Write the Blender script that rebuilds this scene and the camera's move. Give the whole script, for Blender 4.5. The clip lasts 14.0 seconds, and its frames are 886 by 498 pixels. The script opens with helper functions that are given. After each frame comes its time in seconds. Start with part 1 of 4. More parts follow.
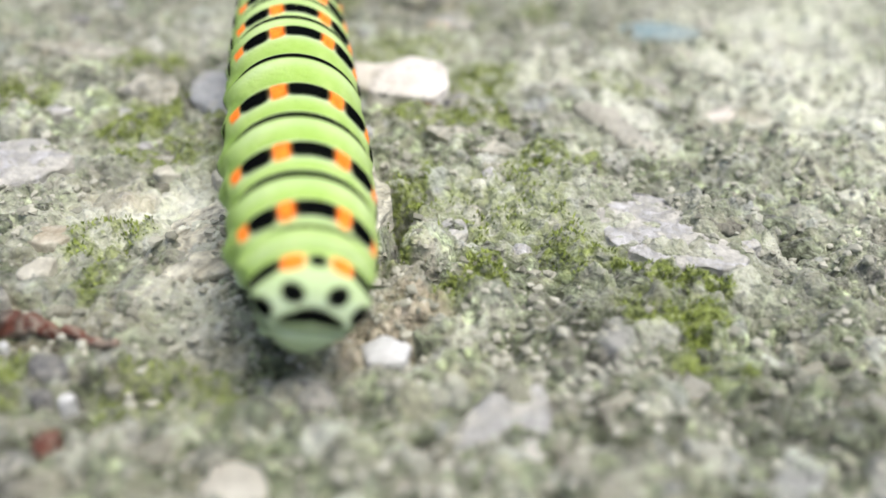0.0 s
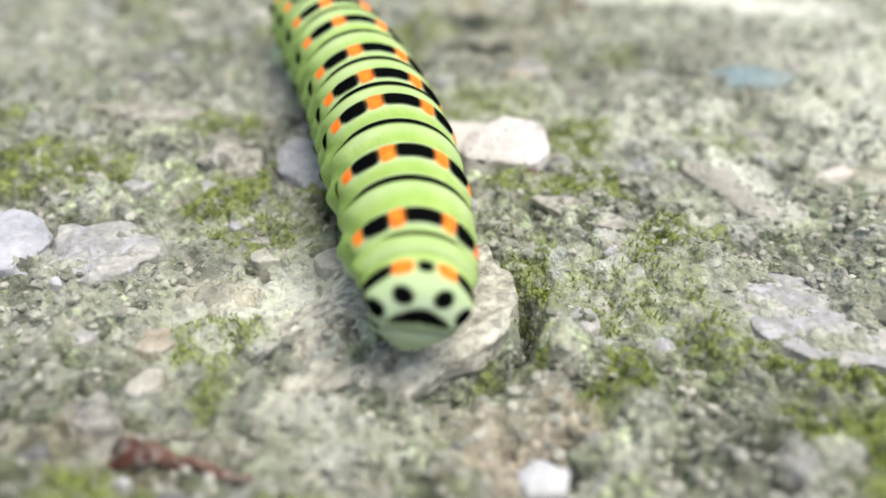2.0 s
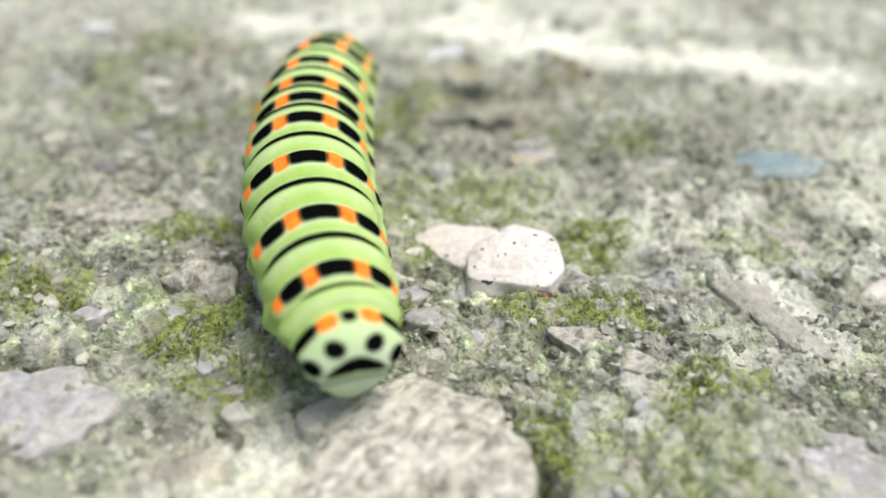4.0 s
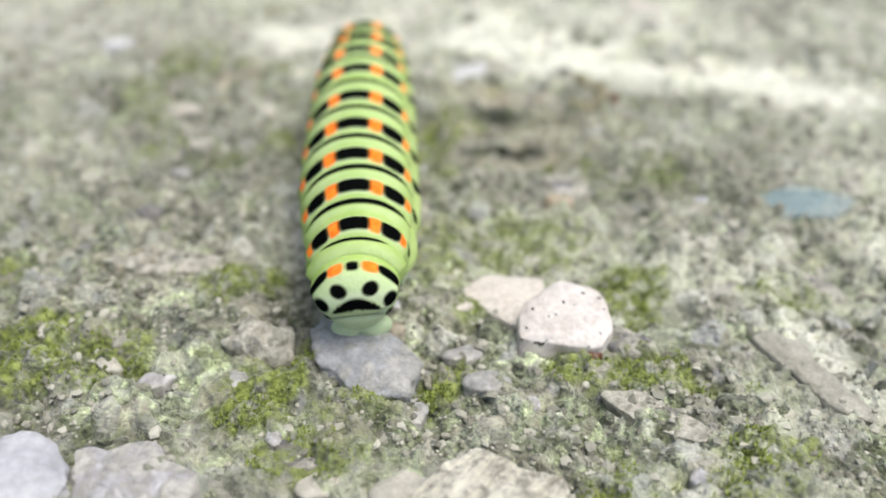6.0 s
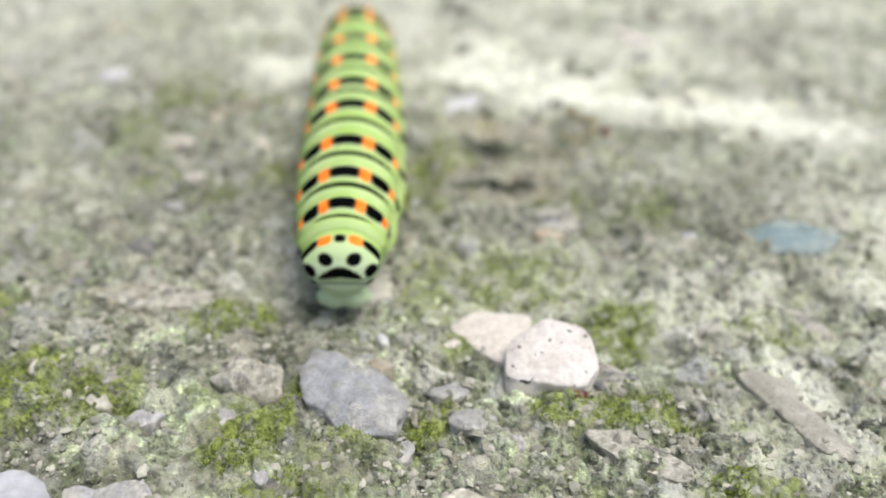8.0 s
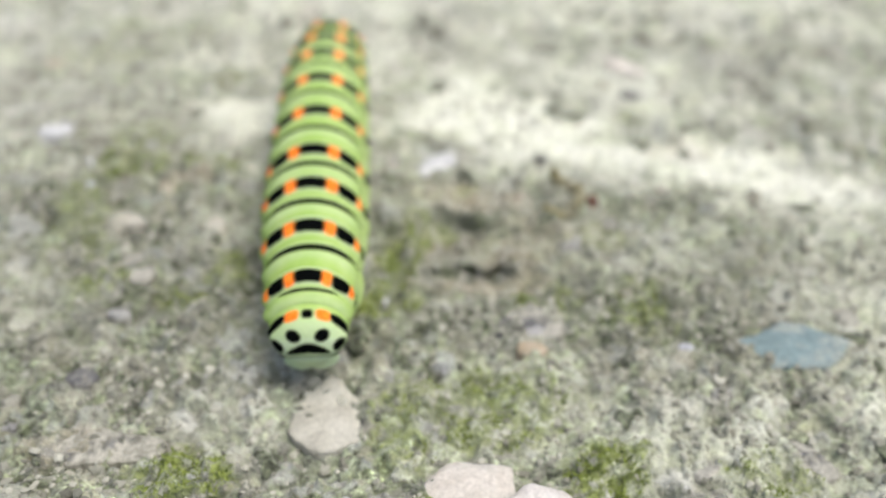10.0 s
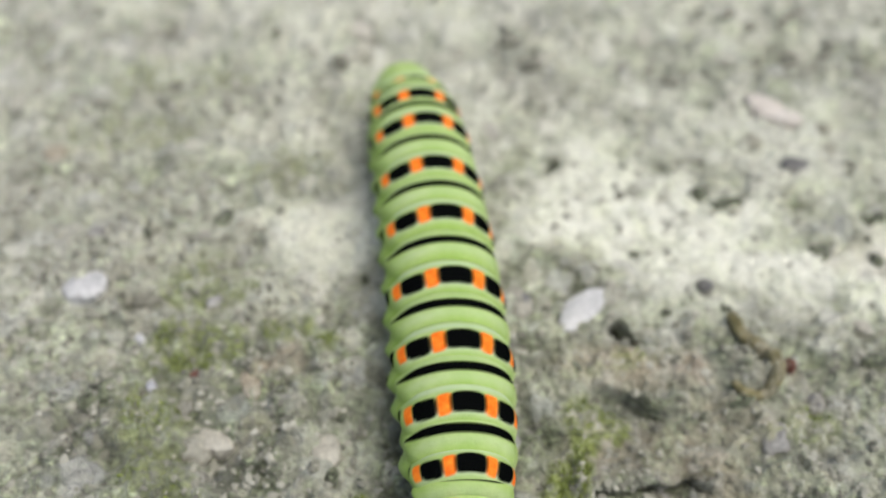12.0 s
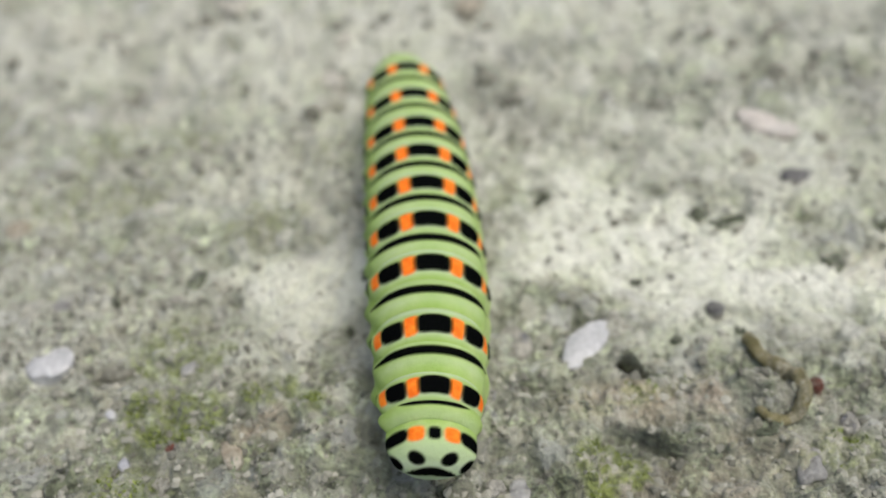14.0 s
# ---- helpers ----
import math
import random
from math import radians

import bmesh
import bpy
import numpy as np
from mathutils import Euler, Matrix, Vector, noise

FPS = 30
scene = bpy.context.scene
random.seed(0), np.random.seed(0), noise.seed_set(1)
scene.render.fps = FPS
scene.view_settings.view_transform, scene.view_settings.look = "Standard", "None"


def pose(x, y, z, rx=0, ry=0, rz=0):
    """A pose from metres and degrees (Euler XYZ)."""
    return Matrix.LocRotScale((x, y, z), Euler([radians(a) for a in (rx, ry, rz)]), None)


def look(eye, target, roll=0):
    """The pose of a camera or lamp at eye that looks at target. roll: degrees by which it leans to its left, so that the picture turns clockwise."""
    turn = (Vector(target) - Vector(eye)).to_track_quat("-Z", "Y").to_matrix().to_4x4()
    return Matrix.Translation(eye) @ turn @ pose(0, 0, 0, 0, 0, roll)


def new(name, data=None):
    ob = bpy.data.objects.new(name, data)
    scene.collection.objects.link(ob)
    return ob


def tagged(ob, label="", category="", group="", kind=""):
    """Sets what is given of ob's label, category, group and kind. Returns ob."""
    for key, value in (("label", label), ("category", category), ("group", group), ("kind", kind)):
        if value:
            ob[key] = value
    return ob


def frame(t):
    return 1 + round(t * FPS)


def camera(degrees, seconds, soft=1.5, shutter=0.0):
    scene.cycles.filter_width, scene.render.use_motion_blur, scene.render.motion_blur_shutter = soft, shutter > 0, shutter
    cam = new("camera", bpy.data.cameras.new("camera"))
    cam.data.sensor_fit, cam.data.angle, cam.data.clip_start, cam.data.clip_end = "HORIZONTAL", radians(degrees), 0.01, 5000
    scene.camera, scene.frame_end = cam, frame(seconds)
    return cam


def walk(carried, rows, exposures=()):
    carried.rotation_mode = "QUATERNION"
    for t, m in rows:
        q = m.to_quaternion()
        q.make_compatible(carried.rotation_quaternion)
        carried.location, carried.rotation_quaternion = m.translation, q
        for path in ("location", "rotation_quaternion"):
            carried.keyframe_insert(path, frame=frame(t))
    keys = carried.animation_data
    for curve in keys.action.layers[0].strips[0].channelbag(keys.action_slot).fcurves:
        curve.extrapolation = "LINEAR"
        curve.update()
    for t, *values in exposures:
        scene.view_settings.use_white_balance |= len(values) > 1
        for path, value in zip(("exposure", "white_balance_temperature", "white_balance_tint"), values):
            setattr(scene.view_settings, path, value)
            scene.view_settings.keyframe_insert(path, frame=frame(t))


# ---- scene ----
MM = 0.001

# ---- the camera: seconds, x, y, z in millimetres, yaw, pitch, roll in degrees ----
cam = camera(52.0, 14.0, soft=1.8)
PATH = [
    (0, 0.00, 0.00, 29.69, 0.41, -32.49, 2.18),
    (0.5, -4.82, 3.18, 27.10, 1.74, -32.62, 1.36),
    (1, -6.80, 4.58, 28.21, 1.33, -31.80, 1.44),
    (1.5, -5.58, 6.44, 28.54, 0.47, -32.54, 1.39),
    (2, -7.53, 6.47, 31.61, 0.82, -32.24, 0.96),
    (2.5, -6.11, 7.19, 30.91, 0.63, -32.26, 0.99),
    (3, -7.59, 11.24, 33.22, 0.49, -32.05, 0.76),
    (3.5, -7.92, 15.28, 35.70, 0.45, -32.22, 0.82),
    (4, -8.80, 17.57, 33.88, -0.23, -31.46, 1.42),
    (4.2, -10.66, 20.43, 35.92, -1.65, -33.03, 3.06),
    (6.3, -13.73, 20.30, 40.79, -1.38, -34.50, 1.52),
    (6.5, -13.51, 18.78, 39.53, -0.62, -33.21, 1.38),
    (7, -13.72, 19.45, 39.08, -1.13, -33.22, 2.04),
    (7.5, -10.59, 19.99, 42.08, -1.21, -33.26, 1.74),
    (8, -12.88, 20.59, 42.40, -1.62, -33.40, 2.06),
    (8.5, -14.50, 25.31, 41.60, -1.75, -33.83, 2.03),
    (8.7, -10.14, 30.40, 46.15, -1.49, -36.66, 1.77),
    (10.8, -18.14, 40.28, 50.85, -7.04, -38.02, 2.35),
    (11, -22.44, 46.59, 48.89, -8.19, -34.36, 1.91),
    (11.5, -20.39, 52.87, 50.33, -10.02, -42.77, 3.50),
    (12, -25.14, 72.17, 59.60, -6.82, -50.32, 1.60),
    (12.3, -21.22, 67.60, 48.47, -7.68, -49.23, 1.62),
    (12.5, -23.59, 66.68, 46.51, -10.38, -48.47, 3.23),
    (13, -22.68, 67.59, 48.30, -9.79, -47.38, 1.39),
    (13.5, -25.13, 68.36, 50.08, -8.11, -46.04, 0.33),
    (14, -23.67, 73.43, 54.37, -6.58, -45.79, -3.39),
]


def camera_pose(x, y, z, yaw, pitch, roll):
    return pose(x * MM, y * MM, z * MM, 90 + pitch, 0, yaw) @ pose(0, 0, 0, 0, 0, roll)


walk(cam, [(t, camera_pose(*row)) for t, *row in PATH], exposures=[(0.0, 0.57), (2.5, 0.52), (3.3, 0.53), (4.0, 0.47), (6.5, 0.37), (8.5, 0.37), (11.0, 0.16), (11.5, 0.15), (12.0, -0.08), (12.5, 0.0), (13.0, 0.0), (13.5, -0.05), (14.0, -0.2)])
cam.data.dof.use_dof = True
cam.data.dof.focus_distance = 0.0565
cam.data.dof.aperture_fstop = 20.0

# ---- light: a bright overcast sky ----
SUN_UP, SUN_ROUND = radians(71), radians(120)
world = bpy.data.worlds.new("sky")
scene.world = world
world.use_nodes = True
wn = world.node_tree
sky = wn.nodes.new("ShaderNodeTexSky")
sky.sky_type, sky.sun_disc = "NISHITA", False
sky.sun_elevation, sky.sun_rotation = SUN_UP, SUN_ROUND
sky.air_density, sky.dust_density, sky.ozone_density = 1.0, 4.0, 1.0
cloud = wn.nodes.new("ShaderNodeHueSaturation")  # thin cloud whitens the blue
cloud.inputs["Saturation"].default_value = 0.77
wn.links.new(sky.outputs[0], cloud.inputs["Color"])
wn.links.new(cloud.outputs[0], wn.nodes["Background"].inputs[0])
wn.nodes["Background"].inputs[1].default_value = 0.135
sun_data = bpy.data.lights.new("sun", "SUN")
sun_data.energy, sun_data.angle, sun_data.color = 2.5, radians(38), (1.0, 0.95, 0.86)
sun = new("sun", sun_data)
sun.matrix_basis = look((0, 0, 1), (-0.30, 0.17, 0))

# ---- materials ----


def material(name, rough=0.8, spec=0.4):
    m = bpy.data.materials.new(name)
    m.use_nodes = True
    b = m.node_tree.nodes["Principled BSDF"]
    b.inputs["Roughness"].default_value = rough
    b.inputs["Specular IOR Level"].default_value = spec
    return m, m.node_tree, b


def node(tree, kind, **values):
    n = tree.nodes.new("ShaderNode" + kind)
    for key, value in values.items():
        n.inputs[key.replace("_", " ")].default_value = value
    return n


def grain(tree, scale, detail=4.0, rough=0.6, distort=0.0):
    """Noise whose scale is given in cells per millimetre."""
    co = tree.nodes.new("ShaderNodeTexCoord")
    n = node(tree, "TexNoise", Scale=scale / MM, Detail=detail, Roughness=rough, Distortion=distort)
    tree.links.new(co.outputs["Object"], n.inputs["Vector"])
    return n.outputs["Fac"]


def ramp(tree, fac, stops):
    r = tree.nodes.new("ShaderNodeValToRGB")
    while len(r.color_ramp.elements) < len(stops):
        r.color_ramp.elements.new(0.5)
    for e, (at, colour) in zip(r.color_ramp.elements, stops):
        e.position = at
        e.color = (*colour, 1) if len(colour) == 3 else colour
    tree.links.new(fac, r.inputs[0])
    return r.outputs[0]


def mix(tree, fac, a, b, mode="MIX"):
    m = tree.nodes.new("ShaderNodeMix")
    m.data_type, m.blend_type = "RGBA", mode
    for value, socket in ((fac, m.inputs[0]), (a, m.inputs[6]), (b, m.inputs[7])):
        if isinstance(value, (int, float)):
            socket.default_value = value
        elif isinstance(value, tuple):
            socket.default_value = (*value, 1)
        else:
            tree.links.new(value, socket)
    return m.outputs[2]


def maths(tree, op, a, b=0.0, clamp=False):
    m = tree.nodes.new("ShaderNodeMath")
    m.operation, m.use_clamp = op, clamp
    for value, socket in ((a, m.inputs[0]), (b, m.inputs[1])):
        if isinstance(value, (int, float)):
            socket.default_value = value
        else:
            tree.links.new(value, socket)
    return m.outputs[0]


def attribute(tree, name):
    a = tree.nodes.new("ShaderNodeAttribute")
    a.attribute_name = name
    return a.outputs["Fac"]


def bump(tree, b, height, depth_mm, strength=1.0):
    n = node(tree, "Bump", Strength=strength, Distance=depth_mm * MM)
    tree.links.new(height, n.inputs["Height"])
    tree.links.new(n.outputs[0], b.inputs["Normal"])


def pebbly(tree, scale, fine=0.3):
    """A random tone for each small grain; scale in grains per millimetre. Gives the tone and the distance from the grain's middle."""
    co = tree.nodes.new("ShaderNodeTexCoord")
    warp = node(tree, "TexNoise", Scale=2.2 / MM, Detail=2.0)
    push = tree.nodes.new("ShaderNodeVectorMath")
    push.operation = "MULTIPLY_ADD"
    push.inputs[1].default_value = (fine / scale * MM,) * 3
    tree.links.new(co.outputs["Object"], warp.inputs["Vector"])
    tree.links.new(warp.outputs["Color"], push.inputs[0])
    tree.links.new(co.outputs["Object"], push.inputs[2])
    v = node(tree, "TexVoronoi", Scale=scale / MM)
    tree.links.new(push.outputs[0], v.inputs["Vector"])
    tone = tree.nodes.new("ShaderNodeSeparateColor")
    tree.links.new(v.outputs["Color"], tone.inputs[0])
    return tone.outputs[0], v.outputs["Distance"]


def concrete_material():
    m, t, b = material("weathered_concrete", 0.92, 0.22)
    b.inputs["Sheen Weight"].default_value = 0.22
    b.inputs["Sheen Roughness"].default_value = 0.55
    base = ramp(t, grain(t, 0.20, 4, 0.62, 0.5), [(0.34, (0.125, 0.123, 0.096)), (0.45, (0.215, 0.213, 0.172)), (0.55, (0.33, 0.33, 0.276)), (0.68, (0.48, 0.48, 0.418))])
    base = mix(t, 0.8, base, ramp(t, grain(t, 0.055, 3, 0.6, 0.6), [(0.36, (0.55, 0.55, 0.54)), (0.5, (1.0, 1.0, 0.98)), (0.64, (1.3, 1.3, 1.27))]), "MULTIPLY")
    big, big_d = pebbly(t, 0.75, 0.9)
    small, small_d = pebbly(t, 1.9, 0.8)
    c = mix(t, 0.55, base, ramp(t, big, [(0.0, (0.45, 0.45, 0.46)), (0.4, (0.85, 0.85, 0.82)), (0.8, (1.15, 1.14, 1.1)), (1.0, (1.6, 1.58, 1.5))]), "MULTIPLY")
    c = mix(t, 0.6, c, ramp(t, small, [(0.0, (0.4, 0.4, 0.4)), (0.45, (0.95, 0.95, 0.95)), (0.85, (1.2, 1.2, 1.18)), (1.0, (1.7, 1.7, 1.7))]), "MULTIPLY")
    fine = ramp(t, grain(t, 1.5, 3, 0.6, 0.3), [(0.37, (0.34, 0.33, 0.29)), (0.46, (0.84, 0.83, 0.80)), (0.54, (1.02, 1.02, 1.0)), (0.65, (1.38, 1.38, 1.34))])
    c = mix(t, 0.7, c, fine, "MULTIPLY")
    # colour only: shade of tiny pits painted as dark flecks, with pale specks
    pits = ramp(t, grain(t, 2.1, 2, 0.5), [(0.34, (0.2, 0.19, 0.17)), (0.44, (1, 1, 1)), (0.59, (1, 1, 1)), (0.66, (1.8, 1.8, 1.78))])
    c = mix(t, 0.85, c, pits, "MULTIPLY")
    c = mix(t, 1.0, c, (0.768, 0.88, 0.768), "MULTIPLY")
    c = mix(t, 0.7, c, ramp(t, grain(t, 0.45, 3, 0.6, 0.4), [(0.37, (0.48, 0.47, 0.43)), (0.48, (0.92, 0.92, 0.90)), (0.63, (1.28, 1.28, 1.24))]), "MULTIPLY")
    grit = ramp(t, attribute(t, "grit"), [(0.0, (0.14, 0.14, 0.14)), (0.3, (0.38, 0.36, 0.31)), (0.55, (0.50, 0.47, 0.40)), (0.75, (0.44, 0.45, 0.49)), (1.0, (0.78, 0.76, 0.70))])
    c = mix(t, maths(t, "MULTIPLY", attribute(t, "grit_on"), 0.5), c, grit)
    pale = maths(t, "MULTIPLY", attribute(t, "pale"), ramp(t, grain(t, 0.6, 4, 0.65), [(0.31, (0.35,) * 3), (0.43, (1,) * 3)]))
    c = mix(t, pale, c, ramp(t, grain(t, 1.5, 3, 0.6), [(0.36, (0.58, 0.59, 0.515)), (0.50, (0.70, 0.715, 0.625)), (0.62, (0.77, 0.78, 0.685))]))
    # multiplies the colour down in the darker patches, painted shade among them
    darker = maths(t, "MULTIPLY", attribute(t, "darker"), ramp(t, grain(t, 0.3, 5, 0.65, 0.4), [(0.36, (0.35,) * 3), (0.56, (1,) * 3)]))
    c = mix(t, darker, c, mix(t, 1.0, c, (0.48, 0.495, 0.435), "MULTIPLY"))
    earth = maths(t, "MULTIPLY", attribute(t, "earth"), ramp(t, grain(t, 0.5, 4, 0.65), [(0.36, (0.25,) * 3), (0.55, (0.9,) * 3)]))
    c = mix(t, earth, c, ramp(t, grain(t, 1.4, 4, 0.65), [(0.36, (0.19, 0.155, 0.11)), (0.50, (0.38, 0.325, 0.25)), (0.64, (0.54, 0.48, 0.385))]))
    film = maths(t, "MULTIPLY", attribute(t, "film"), ramp(t, grain(t, 0.22, 6, 0.72, 0.5), [(0.45, (0,) * 3), (0.62, (0.75,) * 3)]), True)
    c = mix(t, film, c, mix(t, 1.0, c, (0.90, 0.95, 0.79), "MULTIPLY"))
    green = ramp(t, grain(t, 1.6, 3, 0.6), [(0.36, (0.055, 0.072, 0.016)), (0.5, (0.155, 0.195, 0.04)), (0.68, (0.28, 0.335, 0.10))])
    spread = maths(t, "MULTIPLY", attribute(t, "moss"), ramp(t, grain(t, 0.9, 3, 0.6), [(0.40, (0,) * 3), (0.52, (1,) * 3)]), True)
    c = mix(t, spread, c, green)
    t.links.new(c, b.inputs["Base Color"])
    lumps = maths(t, "ADD", maths(t, "MULTIPLY", big_d, -0.5), maths(t, "MULTIPLY", small_d, -0.45))
    rough = maths(t, "ADD", maths(t, "MULTIPLY", grain(t, 1.5, 3, 0.6, 0.3), 1.5), lumps)
    bump(t, b, rough, 0.4, 1.0)
    return m


def stone_material(name, dark, mid, light, scale=0.5, rough=0.75, specks=0.0, spec=0.35, depth=0.3, crusted=0.5):
    m, t, b = material(name, rough, spec)
    c = ramp(t, grain(t, scale, 6, 0.65), [(0.32, dark), (0.5, mid), (0.68, light)])
    c = mix(t, 0.5, c, ramp(t, grain(t, scale * 7, 4, 0.7), [(0.3, (0.6,) * 3), (0.55, (1,) * 3), (0.75, (1.3,) * 3)]), "MULTIPLY")
    if specks:
        spots = ramp(t, grain(t, 1.5, 2, 0.5), [(1 - specks, (0,) * 3), (1 - specks + 0.02, (1,) * 3)])
        c = mix(t, spots, c, (0.03, 0.027, 0.025))
    # crusts of cement and lime left on the stone
    crust = ramp(t, grain(t, 0.45, 7, 0.78, 0.3), [(0.60 - 0.25 * crusted, (0,) * 3), (0.68 - 0.25 * crusted, (crusted,) * 3)])
    c = mix(t, crust, c, ramp(t, grain(t, 1.6, 5, 0.75), [(0.35, (0.22, 0.21, 0.16)), (0.6, (0.60, 0.58, 0.50))]))
    t.links.new(c, b.inputs["Base Color"])
    bump(t, b, maths(t, "ADD", grain(t, scale * 4, 7, 0.75), maths(t, "MULTIPLY", crust, 0.5)), depth, 0.9)
    return m


def leaf_material(name, dark, mid, light, rough=0.7):
    m, t, b = material(name, rough, 0.3)
    g = t.nodes.new("ShaderNodeNewGeometry")
    t.links.new(ramp(t, g.outputs["Random Per Island"], [(0.0, dark), (0.5, mid), (1.0, light)]), b.inputs["Base Color"])
    return m


def skin_material():
    m, t, b = material("caterpillar_skin", 0.5, 0.07)
    green = ramp(t, grain(t, 0.35, 4, 0.6), [(0.3, (0.27, 0.42, 0.085)), (0.55, (0.36, 0.50, 0.155)), (0.75, (0.46, 0.58, 0.25))])
    c = mix(t, maths(t, "MULTIPLY", attribute(t, "bloom"), 0.85), green, (0.50, 0.60, 0.43))
    c = mix(t, attribute(t, "orange"), c, ramp(t, grain(t, 1.5, 2), [(0.35, (0.85, 0.16, 0.012)), (0.7, (0.95, 0.27, 0.025))]))
    c = mix(t, attribute(t, "ink"), c, (0.0025, 0.003, 0.003))
    t.links.new(c, b.inputs["Base Color"])
    # the black marks are matt
    t.links.new(maths(t, "MULTIPLY", maths(t, "SUBTRACT", 1.0, attribute(t, "ink"), True), 0.09), b.inputs["Specular IOR Level"])
    b.inputs["Subsurface Weight"].default_value = 0.12
    b.inputs["Subsurface Radius"].default_value = (0.6 * MM, 0.9 * MM, 0.3 * MM)
    b.inputs["Subsurface Scale"].default_value = 0.5
    bump(t, b, maths(t, "ADD", grain(t, 3.0, 4, 0.7), grain(t, 0.9, 3)), 0.11, 0.8)
    return m


CONCRETE = concrete_material()
SKIN = skin_material()
WHITE_ROCK = stone_material("pinkish_white_stone", (0.52, 0.475, 0.435), (0.66, 0.62, 0.59), (0.74, 0.715, 0.69), 0.35, 0.6, 0.315, crusted=0.12)
PINK_ROCK = stone_material("pale_pink_stone", (0.53, 0.485, 0.43), (0.67, 0.625, 0.57), (0.73, 0.695, 0.65), 0.4, crusted=0.3)
GREY_ROCK = stone_material("blue_grey_stone", (0.31, 0.32, 0.34), (0.46, 0.475, 0.50), (0.62, 0.635, 0.66), 0.5, crusted=0.5, depth=0.5)
DARK_ROCK = stone_material("dark_grey_stone", (0.08, 0.08, 0.08), (0.17, 0.17, 0.175), (0.29, 0.29, 0.29), 0.5)
BEIGE_ROCK = stone_material("beige_stone", (0.28, 0.235, 0.17), (0.46, 0.41, 0.32), (0.62, 0.57, 0.47), 0.4)
PALE_ROCK = stone_material("pale_grey_stone", (0.27, 0.27, 0.265), (0.42, 0.42, 0.41), (0.58, 0.58, 0.56), 0.35)
CREAM_ROCK = stone_material("cream_crusted_stone", (0.46, 0.44, 0.37), (0.61, 0.59, 0.51), (0.72, 0.70, 0.62), 0.45, crusted=0.15, depth=0.5)
SUNK_ROCK = stone_material("half_buried_grey_stone", (0.24, 0.24, 0.24), (0.36, 0.365, 0.37), (0.48, 0.485, 0.48), 0.4, crusted=0.9, depth=0.5)
QUARTZ = stone_material("milky_quartz", (0.34, 0.35, 0.385), (0.45, 0.46, 0.50), (0.55, 0.56, 0.60), 0.25, 0.45, 0.0, 0.35, crusted=0.12)
LILAC_ROCK = stone_material("lilac_grey_stone", (0.20, 0.205, 0.23), (0.32, 0.325, 0.36), (0.46, 0.465, 0.50), 0.45, crusted=0.85, depth=0.55)
PALE_PLATE = stone_material("pale_lilac_crust", (0.48, 0.475, 0.485), (0.61, 0.605, 0.62), (0.72, 0.715, 0.735), 0.3, crusted=0.6, depth=0.5)
STREAKED = stone_material("streaked_cream_stone", (0.42, 0.40, 0.335), (0.60, 0.58, 0.50), (0.72, 0.70, 0.62), 0.6, crusted=0.45, depth=0.6)
BLUE_ROCK = stone_material("slate_blue_stone", (0.15, 0.21, 0.22), (0.215, 0.295, 0.31), (0.30, 0.37, 0.37), 0.4, crusted=0.35)
ORANGE_ROCK = stone_material("ochre_stone", (0.38, 0.30, 0.20), (0.52, 0.43, 0.32), (0.62, 0.54, 0.43), 0.6)
SHARD = stone_material("cloudy_white_quartz", (0.40, 0.41, 0.42), (0.50, 0.505, 0.515), (0.58, 0.585, 0.59), 0.3, 0.45, 0.0, 0.4, crusted=0.05, depth=0.06)
RUST = stone_material("rust_brown_bark", (0.06, 0.02, 0.014), (0.17, 0.055, 0.037), (0.28, 0.125, 0.085), 0.8)
STRAW = stone_material("dry_olive_stem", (0.13, 0.12, 0.05), (0.25, 0.225, 0.11), (0.38, 0.34, 0.20), 0.8)
MOSS = leaf_material("moss_leaves", (0.055, 0.077, 0.014), (0.15, 0.195, 0.035), (0.265, 0.325, 0.075))
GRAVEL = leaf_material("mixed_grit", (0.14, 0.14, 0.115), (0.28, 0.28, 0.235), (0.43, 0.425, 0.365), 0.95)


def layered_material():
    """Grain in thin layers, as in a weathered slab of schist."""
    m, t, b = material("layered_stone", 0.85, 0.3)
    co = t.nodes.new("ShaderNodeTexCoord")
    turn = t.nodes.new("ShaderNodeMapping")
    turn.vector_type = "TEXTURE"
    turn.inputs["Rotation"].default_value = (0, 0, radians(48))
    turn.inputs["Scale"].default_value = (4.2, 0.8, 1.0)
    n = node(t, "TexNoise", Scale=1.0 / MM, Detail=6.0, Roughness=0.65, Distortion=0.6)
    t.links.new(co.outputs["Object"], turn.inputs[0])
    t.links.new(turn.outputs[0], n.inputs["Vector"])
    c = ramp(t, n.outputs["Fac"], [(0.28, (0.30, 0.28, 0.22)), (0.45, (0.63, 0.61, 0.53)), (0.62, (0.79, 0.775, 0.69))])
    c = mix(t, 0.35, c, ramp(t, grain(t, 0.25, 3), [(0.35, (0.74, 0.71, 0.62)), (0.65, (1.2, 1.2, 1.2))]), "MULTIPLY")
    c = mix(t, 0.8, c, ramp(t, grain(t, 1.3, 3, 0.6, 0.3), [(0.37, (0.45, 0.44, 0.40)), (0.48, (0.95, 0.95, 0.93)), (0.63, (1.35, 1.35, 1.3))]), "MULTIPLY")
    t.links.new(c, b.inputs["Base Color"])
    bump(t, b, maths(t, "ADD", n.outputs["Fac"], maths(t, "MULTIPLY", grain(t, 1.2, 7, 0.75), 0.8)), 0.8, 1.0)
    return m


LAYERED = layered_material()


